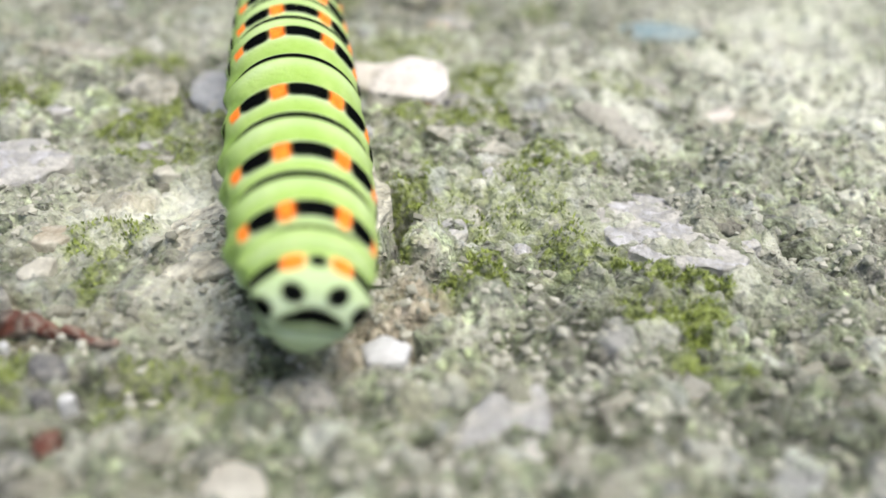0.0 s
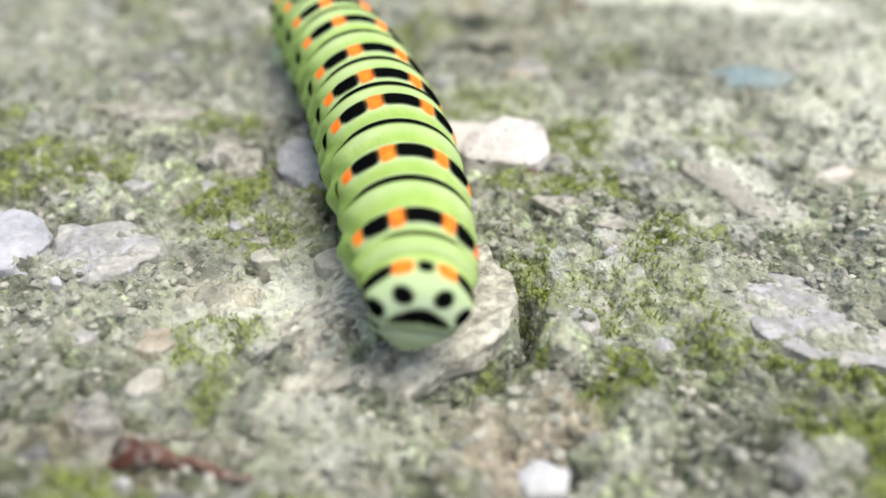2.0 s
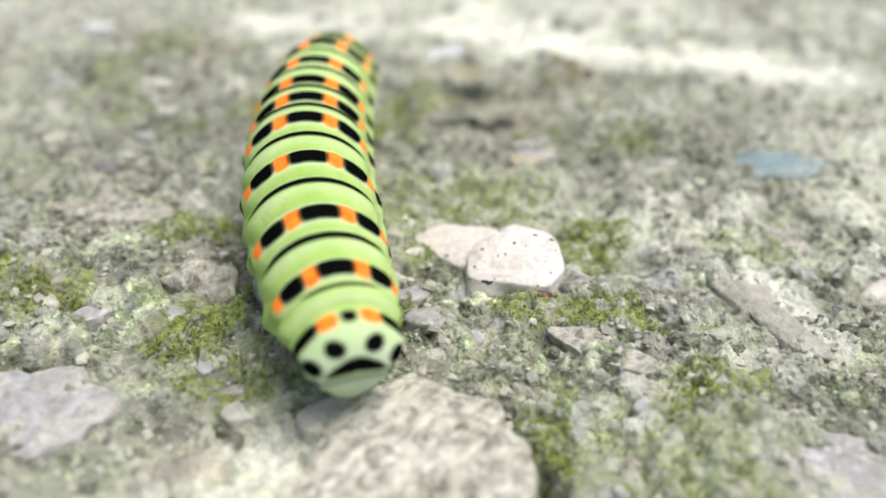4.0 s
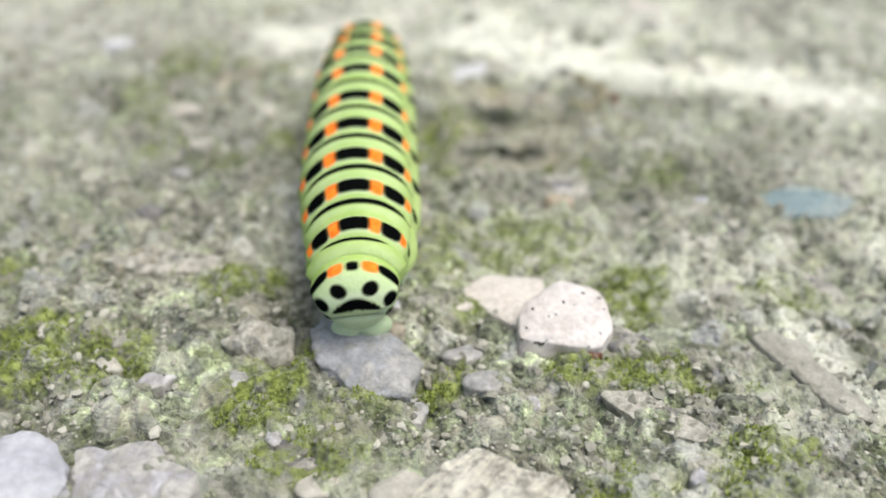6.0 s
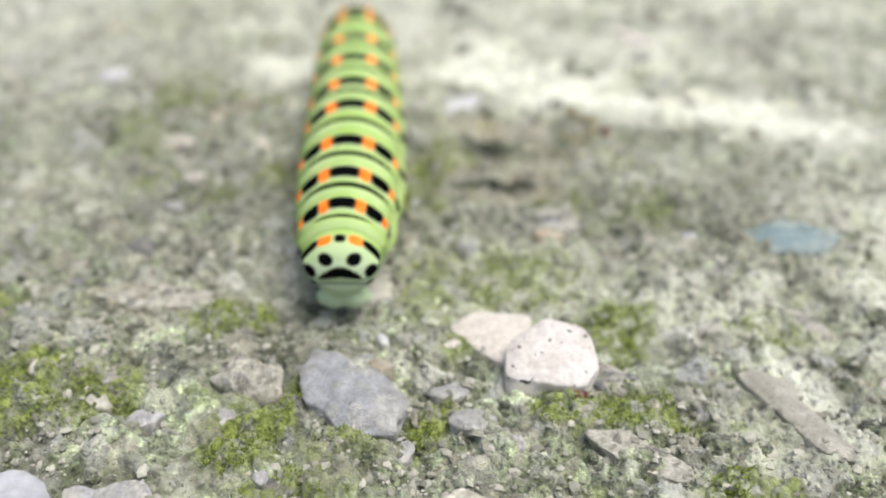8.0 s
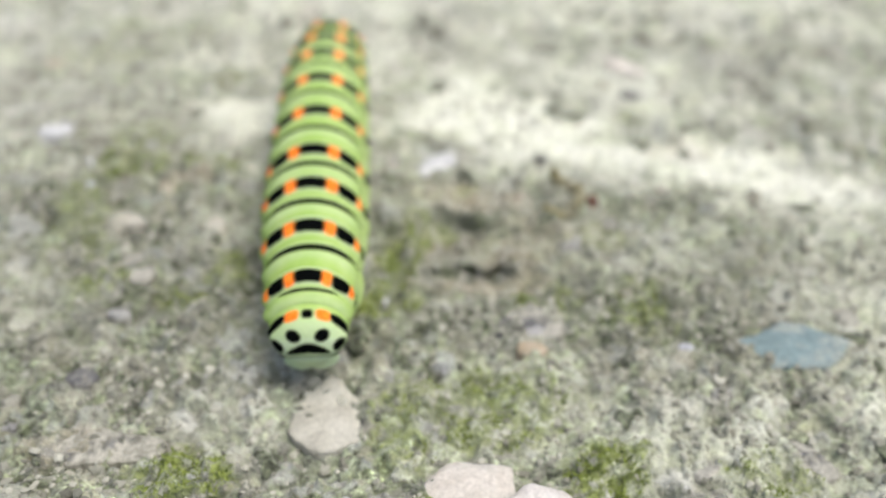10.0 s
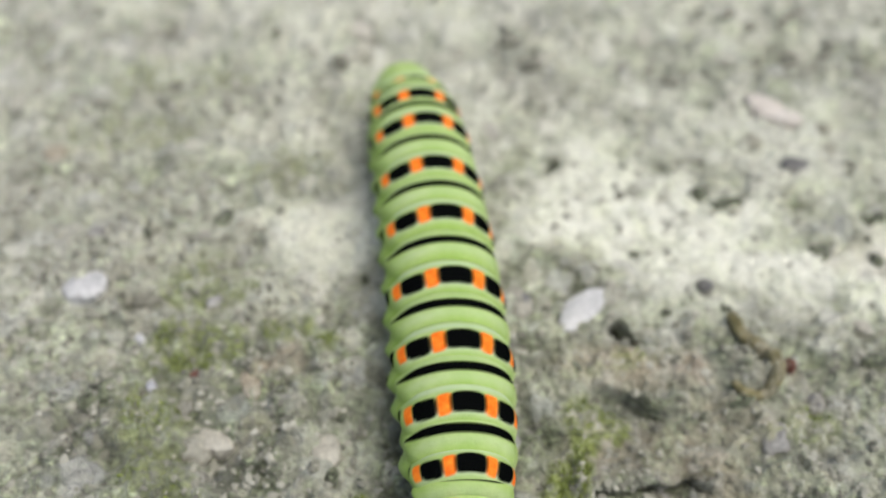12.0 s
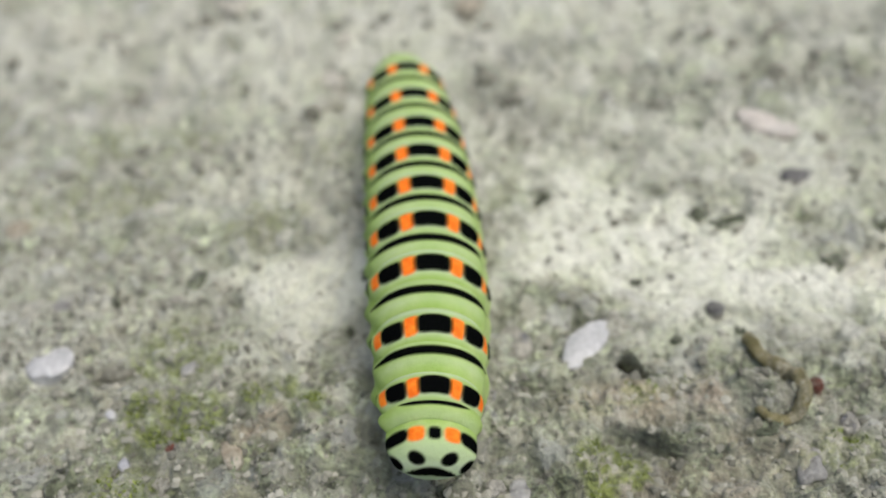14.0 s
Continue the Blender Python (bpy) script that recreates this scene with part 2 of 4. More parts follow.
def embedded_material():
    """Small stones under a skin of cement, each with its own tone."""
    m, t, b = material("embedded_pebble", 0.88, 0.25)
    info = t.nodes.new("ShaderNodeObjectInfo")
    c = ramp(t, info.outputs["Random"], [(0.0, (0.20, 0.195, 0.165)), (0.3, (0.31, 0.305, 0.255)), (0.6, (0.43, 0.42, 0.35)), (0.85, (0.34, 0.34, 0.345)), (1.0, (0.52, 0.505, 0.45))])
    c = mix(t, 0.8, c, ramp(t, grain(t, 1.3, 7, 0.78), [(0.36, (0.35, 0.34, 0.30)), (0.48, (1.0, 1.0, 0.98)), (0.66, (1.45, 1.45, 1.4))]), "MULTIPLY")
    t.links.new(c, b.inputs["Base Color"])
    bump(t, b, grain(t, 1.4, 7, 0.78), 0.5, 1.0)
    return m


EMBEDDED = embedded_material()

# ---- helpers for meshes ----
RNG = np.random.default_rng(7)
LATTICE = RNG.random((256, 256))


def value_noise(x, y, cell, seed=0):
    u, v = x / cell + 17.3 * seed + 1000, y / cell + 9.7 * seed + 1000
    i, j = np.floor(u).astype(int), np.floor(v).astype(int)
    fu, fv = u - i, v - j
    fu, fv = fu * fu * (3 - 2 * fu), fv * fv * (3 - 2 * fv)
    a, b = LATTICE[i % 256, j % 256], LATTICE[(i + 1) % 256, j % 256]
    c, d = LATTICE[i % 256, (j + 1) % 256], LATTICE[(i + 1) % 256, (j + 1) % 256]
    return (a * (1 - fu) + b * fu) * (1 - fv) + (c * (1 - fu) + d * fu) * fv - 0.5


def fbm(x, y, cell, octaves=3, seed=0):
    return sum(value_noise(x, y, cell / 2**n, seed + n) * 0.5**n for n in range(octaves))


def cells(x, y, cell, seed):
    """The distance to the nearest scattered centre, in cells, and that centre's own random number."""
    u, v = x / cell + 500, y / cell + 500
    i, j = np.floor(u).astype(int), np.floor(v).astype(int)
    best, tone = np.full(x.shape, 9.0), np.zeros(x.shape)
    for di in (-1, 0, 1):
        for dj in (-1, 0, 1):
            a, b = (i + di + 31 * seed) % 256, (j + dj + 57 * seed) % 256
            far = np.hypot(i + di + LATTICE[a, b] - u, j + dj + LATTICE[b, a] - v)
            near = far < best
            best, tone = np.where(near, far, best), np.where(near, LATTICE[(a + 91) % 256, (b + 13) % 256], tone)
    return best, tone


def blob(x, y, ragged, cx, cy, rx, ry, turn=0.0, soft=0.5):
    """1 inside a ragged-edged oval patch and 0 outside."""
    c, s = math.cos(radians(turn)), math.sin(radians(turn))
    dx, dy = x - cx, y - cy
    r = np.hypot((dx * c + dy * s) / rx, (-dx * s + dy * c) / ry) + ragged
    return np.clip((1 - r) / soft + 0.5, 0, 1)


# moss patches: x, y, radii, turn, amount
MOSS_PATCHES = [
    (-26.5, 74.5, 3.6, 2, 5, 1), (-24, 63, 3.4, 2.4, 20, 1), (-22, 66, 2, 2.6, 0, 0.9), (-40, 66, 2.6, 4, 0, 1), (-17.5, 62.2, 3, 1.6, 0, 0.8), (-12.4, 63.6, 1.6, 2.4, -30, 1),
    (-10.5, 71, 1.4, 1.8, 0, 0.8), (-1.5, 64.8, 4.6, 1.6, -8, 1), (4, 64.6, 4.4, 1.5, -12, 0.9), (-3.8, 81.5, 7, 3.4, 0, 0.6), (-12, 80, 2.4, 4, 0, 0.6), (1.5, 76, 3.2, 2.6, 30, 0.9),
    (-34.4, 66, 2.6, 3.4, 0, 0.8), (-42, 101, 3, 3, 0, 0.47), (-23.6, 65.5, 3.4, 2.4, 0, 0.7), (-29, 76, 3.6, 2, 0, 0.7), (-21, 58, 3, 1.8, 0, 0.8), (-20.4, 46.4, 2.4, 2, 0, 0.7), (-20.4, 41.8, 1.6, 1.8, 0, 0.7),
    (-2.6, 54.6, 1.6, 3.2, -20, 0.9), (8.3, 58, 3.4, 1.4, 0, 0.8), (-3.4, 45.6, 2.8, 1.2, 30, 1), (1.8, 44.6, 2, 3, 10, 1), (7.6, 46.6, 3, 1, -20, 0.9), (13, 40, 2, 3.6, 10, 1), (12.6, 44.4, 2.6, 0.9, -15, 1),
    (0.8, 72.6, 2.6, 1.8, 0, 0.8), (-0.4, 65.6, 3, 1.6, -20, 0.8), (-23.4, 34.2, 3, 2.4, 0, 0.9), (-14, 33, 4, 2, 0, 0.5), (-9.2, 104.3, 2.4, 1.5, -10, 0.85), (-10.9, 101.6, 0.9, 2.0, -14, 0.85), (-12.6, 98.4, 1.6, 2.6, -20, 0.78), (-12.2, 95.2, 1.8, 1.6, 0, 0.9),
    (-14.8, 91.2, 1.5, 2.0, 0, 1), (-32.4, 113.6, 2.2, 1.2, 0, 0.7), (-28.8, 112, 1.8, 1.2, 0, 0.62), (-39, 112.6, 4.4, 2, 0, 0.7), (-26.8, 96.4, 2.2, 2.4, 0, 0.7), (-38, 95.4, 2.2, 1.6, 0, 0.62), (-31, 93.2, 2.4, 1.6, 0, 0.62),
    (7, 92.8, 2.4, 3.4, 0, 0.55), (0, 94, 3, 1.6, 0, 0.55), (-39, 119.5, 4, 3, 0, 0.47), (-43, 107, 2.6, 2.2, 0, 0.47), (-6, 108.8, 4, 1, 12, 0.39), (14, 75, 3, 2, 0, 0.6), (6, 101.5, 3.2, 1.6, 0, 0.47), (-48, 76, 4, 3, 0, 0.8), (-33, 131.5, 4.5, 3, 0, 0.45), (-43, 145, 7, 3.4, 0, 0.4), (-46, 138.5, 6, 2.6, 0, 0.4), (-24, 141, 5, 3, 0, 0.3), (3, 52, 6, 5, 0, 0.5), (7, 47.5, 5, 2.4, 0, 0.5), (-19.5, 60, 3, 3.4, 0, 0.5),
]
# the broad chalky band, and lesser pale patches
CHALK_BAND = [(3, 122.5, 12, 7.5, -25, 1.0), (-6, 128, 8, 6, 0, 0.9), (22, 113.5, 15, 6.0, -20, 1.0), (0, 122, 7, 6, 0, 0.9), (4, 119.6, 13, 5.0, -14, 1.0), (-5, 123, 7, 3.4, 0, 1.0), (18, 116, 7, 3.0, -24, 1.0), (-26, 124, 9, 6, 0, 0.85), (16, 131, 18, 7, 0, 0.75)]
# rows at y 140 and 165 also lighten the far ground as painted haze
PALE_PATCHES = CHALK_BAND + [(-13.6, 41, 3, 3.4, 0, 0.5), (-18, 49.8, 7, 4.6, 10, 0.75), (-10, 142, 95, 32, 0, 0.4), (-31, 137, 10, 6, -30, 0.7), (-31, 118, 6, 4.4, 20, 0.6), (-29.6, 102.4, 3.4, 2.4, 0, 0.6), (5, 52.5, 7, 4.5, 0, 0.4), (12.5, 50, 6, 4.4, -30, 0.6), (-26, 79, 6, 4, 20, 0.3), (-29, 50, 5, 4, 0, 0.25), (10, 62, 4, 4, 0, 0.5), (-14, 140, 22, 9, 0, 0.7), (-6.5, 108.6, 3.4, 2, 0, 0.6), (-22, 84, 5, 8, 0, 0.25), (12, 78, 8, 5, 0, 0.6), (-25, 57, 4, 3, 0, 0.3), (32, 85, 12, 24, 0, 0.65), (-50, 128, 16, 12, 0, 0.35), (-46, 95, 8, 8, 0, 0.3), (10, 100, 9, 5, 0, 0.5), (-20, 126, 8, 6, 0, 0.65), (0, 165, 70, 22, 0, 0.7), (1, 81, 9, 6, 0, 0.4), (14.4, 66.8, 2.4, 5.0, 15, 0.9), (4, 74, 5, 3, 0, 0.3)]
# darker ground patches; the (-18, 58.5) row paints shade beside the caterpillar's rear
DARKER_PATCHES = [(-24, 42.5, 9, 4, 0, 0.9), (-40, 95, 8, 5, 0, 0.8), (-35, 65, 9, 7, 0, 0.7), (-14, 33, 42, 9, 0, 0.6), (-20, 99, 40, 10, 0, 0.5), (14, 92, 9, 7, 0, 0.7), (15, 53, 8, 9, 0, 0.7), (-27, 66, 8, 7, 0, 0.6), (14, 62, 6, 5, 0, 0.4), (-18, 58.5, 4, 4.5, 0, 1.0), (-31, 56, 10, 9, 0, 0.8), (9, 44, 9, 7, 0, 0.8), (-37, 106, 11, 10, 0, 0.8), (-13, 92, 10, 5, 0, 0.8), (-44, 88, 9, 12, 0, 0.5), (2, 93, 9, 5, 0, 0.6), (-20, 100, 5, 8, 0, 0.5), (12, 104, 8, 5, 0, 0.5), (-27, 37, 12, 9, 0, 1.0), (-41, 63, 10, 9, 0, 0.8)]
# brown earthy patches
EARTH_PATCHES = [(-6, 108.4, 4.6, 1.8, -8, 0.9), (-5, 97.0, 6.0, 1.6, 0, 0.8), (-3, 101.5, 8, 3, 0, 0.5), (-3, 38.6, 3.4, 3.0, 0, 0.9), (-21.5, 51.5, 2.2, 1.3, 0, 0.6), (-33, 77.6, 4.5, 1.4, 0, 0.5), (17, 118, 3, 2, 0, 0.4), (-24, 38, 5, 3, 0, 0.3), (-33.5, 110.4, 2.4, 1.2, 20, 0.7), (22, 70, 2.6, 0.9, 0, 0.8)]


def patches(x, y, rows, soft):
    out = np.zeros(x.shape)
    ragged = fbm(x, y, 3.4, 4, 61) * 1.1
    for cx, cy, rx, ry, turn, amount in rows:
        out = np.maximum(out, amount * blob(x, y, ragged, cx, cy, rx, ry, turn, soft))
    return out


def near(x, y):
    """1 where the fine relief is, fading out beyond it."""
    return np.clip(2.6 - np.hypot(x + 5, y - 85) / 70, 0, 1)


def ground_relief(x, y):
    """Height in millimetres of the broken, crusty concrete, and how far its cracks and holes reach back under their edge."""
    h = 1.3 * fbm(x, y, 15, 2, 3) + 1.6 * fbm(x, y, 5.0, 3, 5) + 0.8 * fbm(x, y, 1.3, 3, 8)
    h -= 0.55 * np.clip(fbm(x, y, 2.2, 3, 51) * 4 - 0.9, 0, 1)
    wx, wy = x + 0.9 * value_noise(x, y, 0.9, 21), y + 0.9 * value_noise(x, y, 0.9, 23)
    far, tone = cells(wx, wy, 2.6, 1)
    h += 0.9 * np.clip(1 - (far / 0.5) ** 4, 0, 1) * (tone - 0.35)
    far, tone = cells(wx, wy, 1.1, 2)
    h += 0.75 * (tone - 0.5) * np.clip(1.25 - far, 0, 1)
    far, tone = cells(wx, wy, 0.6, 3)
    h += 0.42 * (tone - 0.5)
    # the chalk fills the roughest hollows
    h *= 1 - 0.5 * patches(x, y, CHALK_BAND, 0.8)
    # a narrow hole beside the pale shard
    u, v = (x + 5.8) * 0.79 - (y - 111.2) * 0.61, (x + 5.8) * 0.61 + (y - 111.2) * 0.79
    rag = fbm(x, y, 2.2, 3, 37) * 1.2
    hole = 4.0 * np.clip(2.6 - 2.6 * np.hypot(u / 1.5, v / 0.75) + rag, 0, 1)
    # a shallow recess where the surface has broken away, its lip behind and on one side, and a crack along its foot
    lip = np.interp(x, [-11.4, -10.2, -8.9, -6.9, -5.3, -2.1, 1, 5], [102.6, 105.4, 107, 106.5, 105, 103.9, 103.4, 103]) + rag * 0.5
    flank = x + 10.2 + 0.3 * (105.4 - y) + rag * 0.4
    low = np.clip(flank / 0.35, 0, 1) * np.clip((lip - y) / 0.35, 0, 1) * np.clip((5 - x) / 9, 0, 1) * np.clip((y - 89) / 8, 0, 1)
    line = np.interp(x, [-11, -10.3, -9, -8.7, -7, -5.2, -3.4, -2.7, -1.6], [98.6, 98.8, 98.9, 98.4, 98.6, 98.5, 99.0, 98.3, 97.8]) + fbm(x, 0 * y, 0.9, 2, 31) * 0.35
    gutter = np.maximum(np.clip(1 - (lip - y) / 1.1, 0, 1) * np.clip((-2 - x) / 3, 0, 1), np.clip(1 - flank / 0.9, 0, 1) * np.clip((lip - y) / 0.35, 0, 1))
    h = h * (1 - 0.55 * low) - low * (1.5 + 0.8 * gutter + 0.7 * np.clip((line - y) / 0.4, 0, 1)) + 0.6 * low * fbm(x, y, 2.6, 3, 41)
    crack = 2.0 * np.clip(1.7 - np.abs(y - line) / 0.15, 0, 1) * np.clip((x + 11) / 1.0, 0, 1) * np.clip((-1.4 - x) / 1.2, 0, 1)
    h -= hole + crack
    # a hollow that holds a white pebble
    h -= 1.6 * np.clip(1.3 - np.hypot((x + 3.0) / 2.6, (y - 38.0) / 2.3), 0, 1)
    h -= 3.0 * np.clip(1 - np.hypot((x + 1.7) / 1.0, (y - 40.1) / 0.7), 0, 1)
    # a cleft round the layered slab
    h -= 4.6 * np.clip(1 - np.abs(np.hypot((x + 9.6) / 6.7, (y - 49.5) / 6.7) - 1) / 0.15, 0, 1) * np.clip((x + 10) / 3, 0, 1) * np.clip((55 - y) / 3, 0, 1)
    h -= 4.6 * np.clip(1 - np.abs(y - 44.1 + 0.42 * x - 0.4 * np.sin(x * 0.9)) / 0.8, 0, 1) * np.clip((x + 4) / 2, 0, 1) * np.clip((4 - x) / 2, 0, 1)
    h -= 2.4 * np.clip(1 - np.abs(y - 47.6 + 0.28 * x - 0.5 * np.sin(x)) / 0.6, 0, 1) * np.clip((x - 8) / 2, 0, 1) * np.clip((20 - x) / 2, 0, 1)
    h -= 2.4 * np.clip(1 - np.abs(y - 48.0 + 0.86 * (x - 19) - 0.5 * np.sin(x)) / 0.7, 0, 1) * np.clip((x - 18) / 1.5, 0, 1) * np.clip((27 - x) / 2, 0, 1)
    return h * near(x, y), 0.5 * (hole + crack + 0.7 * low * gutter)


def ground_height(x, y):
    return ground_relief(x, y)[0]


def build_ground():
    def lines(low, high, step, reach):
        inner = np.arange(low, high + step / 2, step)
        slow = step * np.cumsum(1.03 ** np.arange(1, 125))
        grow = np.concatenate([slow, slow[-1] + 8 * np.cumsum(1.3 ** np.arange(0, 40))])
        grow = grow[grow < reach]
        return np.concatenate([low - grow[::-1], inner, high + grow])

    xs, ys = lines(-60, 40, 0.20, 60000), lines(24, 132, 0.20, 60000)
    x, y = np.meshgrid(xs, ys)
    z, back = ground_relief(x, y)
    moss = patches(x, y, MOSS_PATCHES, 0.5)
    z += moss * (0.35 + 0.5 * value_noise(x, y, 0.8, 4))
    nx, ny = len(xs), len(ys)
    k = np.arange(nx * ny).reshape(ny, nx)
    quads = np.stack([k[:-1, :-1], k[:-1, 1:], k[1:, 1:], k[1:, :-1]], -1).reshape(-1, 4)
    me = bpy.data.meshes.new("ground")
    me.vertices.add(nx * ny)
    me.vertices.foreach_set("co", (np.stack([x, y + back, z], -1) * MM).ravel())
    me.loops.add(quads.size)
    me.loops.foreach_set("vertex_index", quads.ravel())
    me.polygons.add(len(quads))
    me.polygons.foreach_set("loop_start", np.arange(0, quads.size, 4))
    me.polygons.foreach_set("use_smooth", np.ones(len(quads), bool))
    me.update(calc_edges=True)
    wx, wy = x + 0.9 * value_noise(x, y, 0.9, 21), y + 0.9 * value_noise(x, y, 0.9, 23)
    far, tone = cells(wx, wy, 2.6, 1)
    far2, tone2 = cells(wx, wy, 1.1, 2)
    on2, on1 = np.clip((0.5 - far2) * 6, 0, 1) * (tone2 > 0.35), np.clip((0.46 - far) * 8, 0, 1) * (tone > 0.45)
    film = near(x, y) * np.clip(0.6 + 0.4 * np.clip((105 - y) / 20, 0, 1) + 0.3 * np.clip((x + 10) / 30, -1, 1), 0, 1)
    on1, on2 = on1 * near(x, y), on2 * near(x, y)
    values = {"moss": moss, "film": film, "pale": patches(x, y, PALE_PATCHES, 1.25), "darker": patches(x, y, DARKER_PATCHES, 1.0), "earth": patches(x, y, EARTH_PATCHES, 0.7), "grit": np.where(on1 > 0.3, (tone * 7.1) % 1, (tone2 * 9.7) % 1), "grit_on": np.maximum(on1, on2 * 0.8)}
    for name, value in values.items():
        me.attributes.new(name, "FLOAT", "POINT").data.foreach_set("value", value.astype(np.float32).ravel())
    me.materials.append(CONCRETE)
    return tagged(new("ground", me), "weathered grey concrete, gritty, cracked and patched with moss", "concrete ground", kind="structure")


GROUND = build_ground()


def height(x, y):
    return float(ground_height(np.array([x]), np.array([y]))[0])


def bed(x, y):
    """The ground's mean height about a place."""
    gx, gy = np.meshgrid(np.linspace(-1.5, 1.5, 5) + x, np.linspace(-1.5, 1.5, 5) + y)
    return float(ground_height(gx, gy).mean())


def part(name, bm, mat, parent=None, label="", smooth=True):
    me = bpy.data.meshes.new(name)
    bm.to_mesh(me)
    bm.free()
    me.materials.append(mat)
    me.polygons.foreach_set("use_smooth", np.full(len(me.polygons), smooth))
    ob = new(name, me)
    if parent:
        ob.parent = parent
    return tagged(ob, label) if label else ob


def stone(name, outline, top, mat, seed, label, category="stone", rough=0.10, detail=4, crown=0.6, tilt=0.0, lean=0.0, sink=1.0, split=()):
    """A worn stone bedded in the ground. outline: its corners in plan, in millimetres; top: its height over the ground there;
    crown: how flat its top is (1: a dome)."""
    cx, cy = sum(p[0] for p in outline) / len(outline), sum(p[1] for p in outline) / len(outline)
    corners = sorted((math.atan2(y - cy, x - cx), x - cx, y - cy) for x, y in outline)
    size = sum(math.hypot(p[1], p[2]) for p in corners) / len(corners)

    def reach(a):
        for n in range(len(corners)):
            a0, x0, y0 = corners[n - 1]
            a1, x1, y1 = corners[n]
            span, off = (a1 - a0) % math.tau, (a - a0) % math.tau
            if off <= span:
                c, s = math.cos(a), math.sin(a)
                return (x0 * (y1 - y0) - y0 * (x1 - x0)) / (c * (y1 - y0) - s * (x1 - x0))
        return size

    bm = bmesh.new()
    bmesh.ops.create_icosphere(bm, subdivisions=detail, radius=1.0)
    off = Vector((seed * 1.7 % 11, seed * 2.3 % 13, seed * 0.9 % 7))
    for v in bm.verts:
        flat = math.hypot(v.co.x, v.co.y)
        a = math.atan2(v.co.y, v.co.x)
        r = 0.5 * reach(a) + 0.25 * (reach(a - 0.12) + reach(a + 0.12))
        k = min(flat * 1.16, 1) ** 0.85
        z = math.copysign(abs(v.co.z) ** crown, v.co.z) * (top if v.co.z > 0 else top * 0.5 + sink)
        p = Vector((math.cos(a) * r * k, math.sin(a) * r * k, z))
        q = p / max(size, 0.5)
        bend = rough * (noise.noise(q * 1.4 + off) + 0.5 * noise.noise(q * 3.7 + off)) + min(0.28 / size, 0.2) * rough * 6 * noise.noise(p * 0.9 + off) * 0.5
        p += Vector((p.x, p.y, p.z * 0.9)) * bend
        p.z += p.y * math.tan(radians(tilt)) * (1 if v.co.z > 0 else 0) + p.x * math.tan(radians(lean)) + 0.10 * noise.noise(p * 2.3 + off) * min(1, size / 2)
        for x0, y0, x1, y1, deep, wide in split if v.co.z > 0 else ():
            along = Vector((x1 - x0, y1 - y0))
            at = Vector((p.x + cx - x0, p.y + cy - y0))
            f = min(max(at.dot(along) / along.length_squared, 0), 1)
            gap = (at - along * f).length + 0.5 * noise.noise(p * 1.1 + off)
            p.z -= deep * math.exp(-((gap / wide) ** 2))
        v.co = p * MM
    ob = part(name, bm, mat)
    ob.matrix_basis = pose(cx * MM, cy * MM, (bed(cx, cy) - 0.1) * MM)
    return tagged(ob, label, category) if label else ob


def oval(x, y, wide, deep, turn=0.0, seed=0, corners=7):
    """The corners of an uneven oval."""
    rng = random.Random(seed)
    c, s = math.cos(radians(turn)), math.sin(radians(turn))
    out = []
    for n in range(corners):
        a, k = math.tau * (n + rng.uniform(-0.25, 0.25)) / corners, rng.uniform(0.88, 1.15)
        px, py = wide / 2 * k * math.cos(a), deep / 2 * k * math.sin(a)
        out.append((x + px * c - py * s, y + px * s + py * c))
    return out


# ---- stones in the concrete ----
stone("white_stone", [(-7.0, 66.9), (-1.6, 66.3), (-0.5, 68.2), (-1.1, 71.4), (-4.2, 72.2), (-7.0, 69.4)], 2.1, WHITE_ROCK, 3, "chipped pinkish-white stone with black specks set in concrete", rough=0.07, crown=0.4, tilt=11, detail=5)
stone("pink_stone", [(-10.9, 73.6), (-8.6, 75.6), (-4.4, 75.2), (-4.6, 72.0), (-7.2, 69.4)], 1.5, PINK_ROCK, 12, "flat pale pink stone beside a white stone", crown=0.4, rough=0.07)
stone("pink_chip", oval(-11.0, 71.4, 2.1, 1.1, 5, 2), 0.6, PINK_ROCK, 22, "small pale pink chip on mossy concrete", detail=3)
stone("beige_chip", oval(-15.6, 69.0, 1.8, 1.3, 0, 3), 0.8, BEIGE_ROCK, 23, "small cream chip lying on concrete", detail=3)
stone("grey_pebble", [(-20.9, 68.6), (-18.4, 69.2), (-15.6, 67.4), (-13.2, 64.9), (-14.5, 62.2), (-17.4, 62.4), (-20.4, 65.0)], 1.6, GREY_ROCK, 5, "blue-grey pebble set in mossy concrete", rough=0.2, crown=0.75, tilt=7, detail=5)
stone("dark_pebble", [(-26.9, 67.2), (-25.7, 69.6), (-22.5, 68.2), (-22.5, 66.5), (-25.1, 65.8)], 2.0, SUNK_ROCK, 9, "rough dark grey pebble set in concrete", rough=0.3, crown=0.8, tilt=6, detail=5)
stone("streaked_stone", [(9.6, 69.6), (11.0, 71.0), (13.0, 69.4), (13.6, 66.6), (15.4, 63.6), (14.6, 61.6), (12.6, 63.2), (11.4, 66.2)], 0.9, STREAKED, 14, "long pale streaked stone sunk in concrete", rough=0.32, crown=0.9, detail=5)
stone("slate_chip", [(14.4, 87.2), (19.4, 90.0), (24.0, 87.4), (21.2, 84.6), (15.2, 84.8)], 1.3, BLUE_ROCK, 15, "slate-blue chip lying on mossy concrete", rough=0.12, crown=0.7, detail=5)
stone("ochre_pebble", oval(-2.0, 86.8, 2.6, 1.5, -8, 5), 0.7, ORANGE_ROCK, 16, "small ochre pebble on mossy concrete", detail=3)
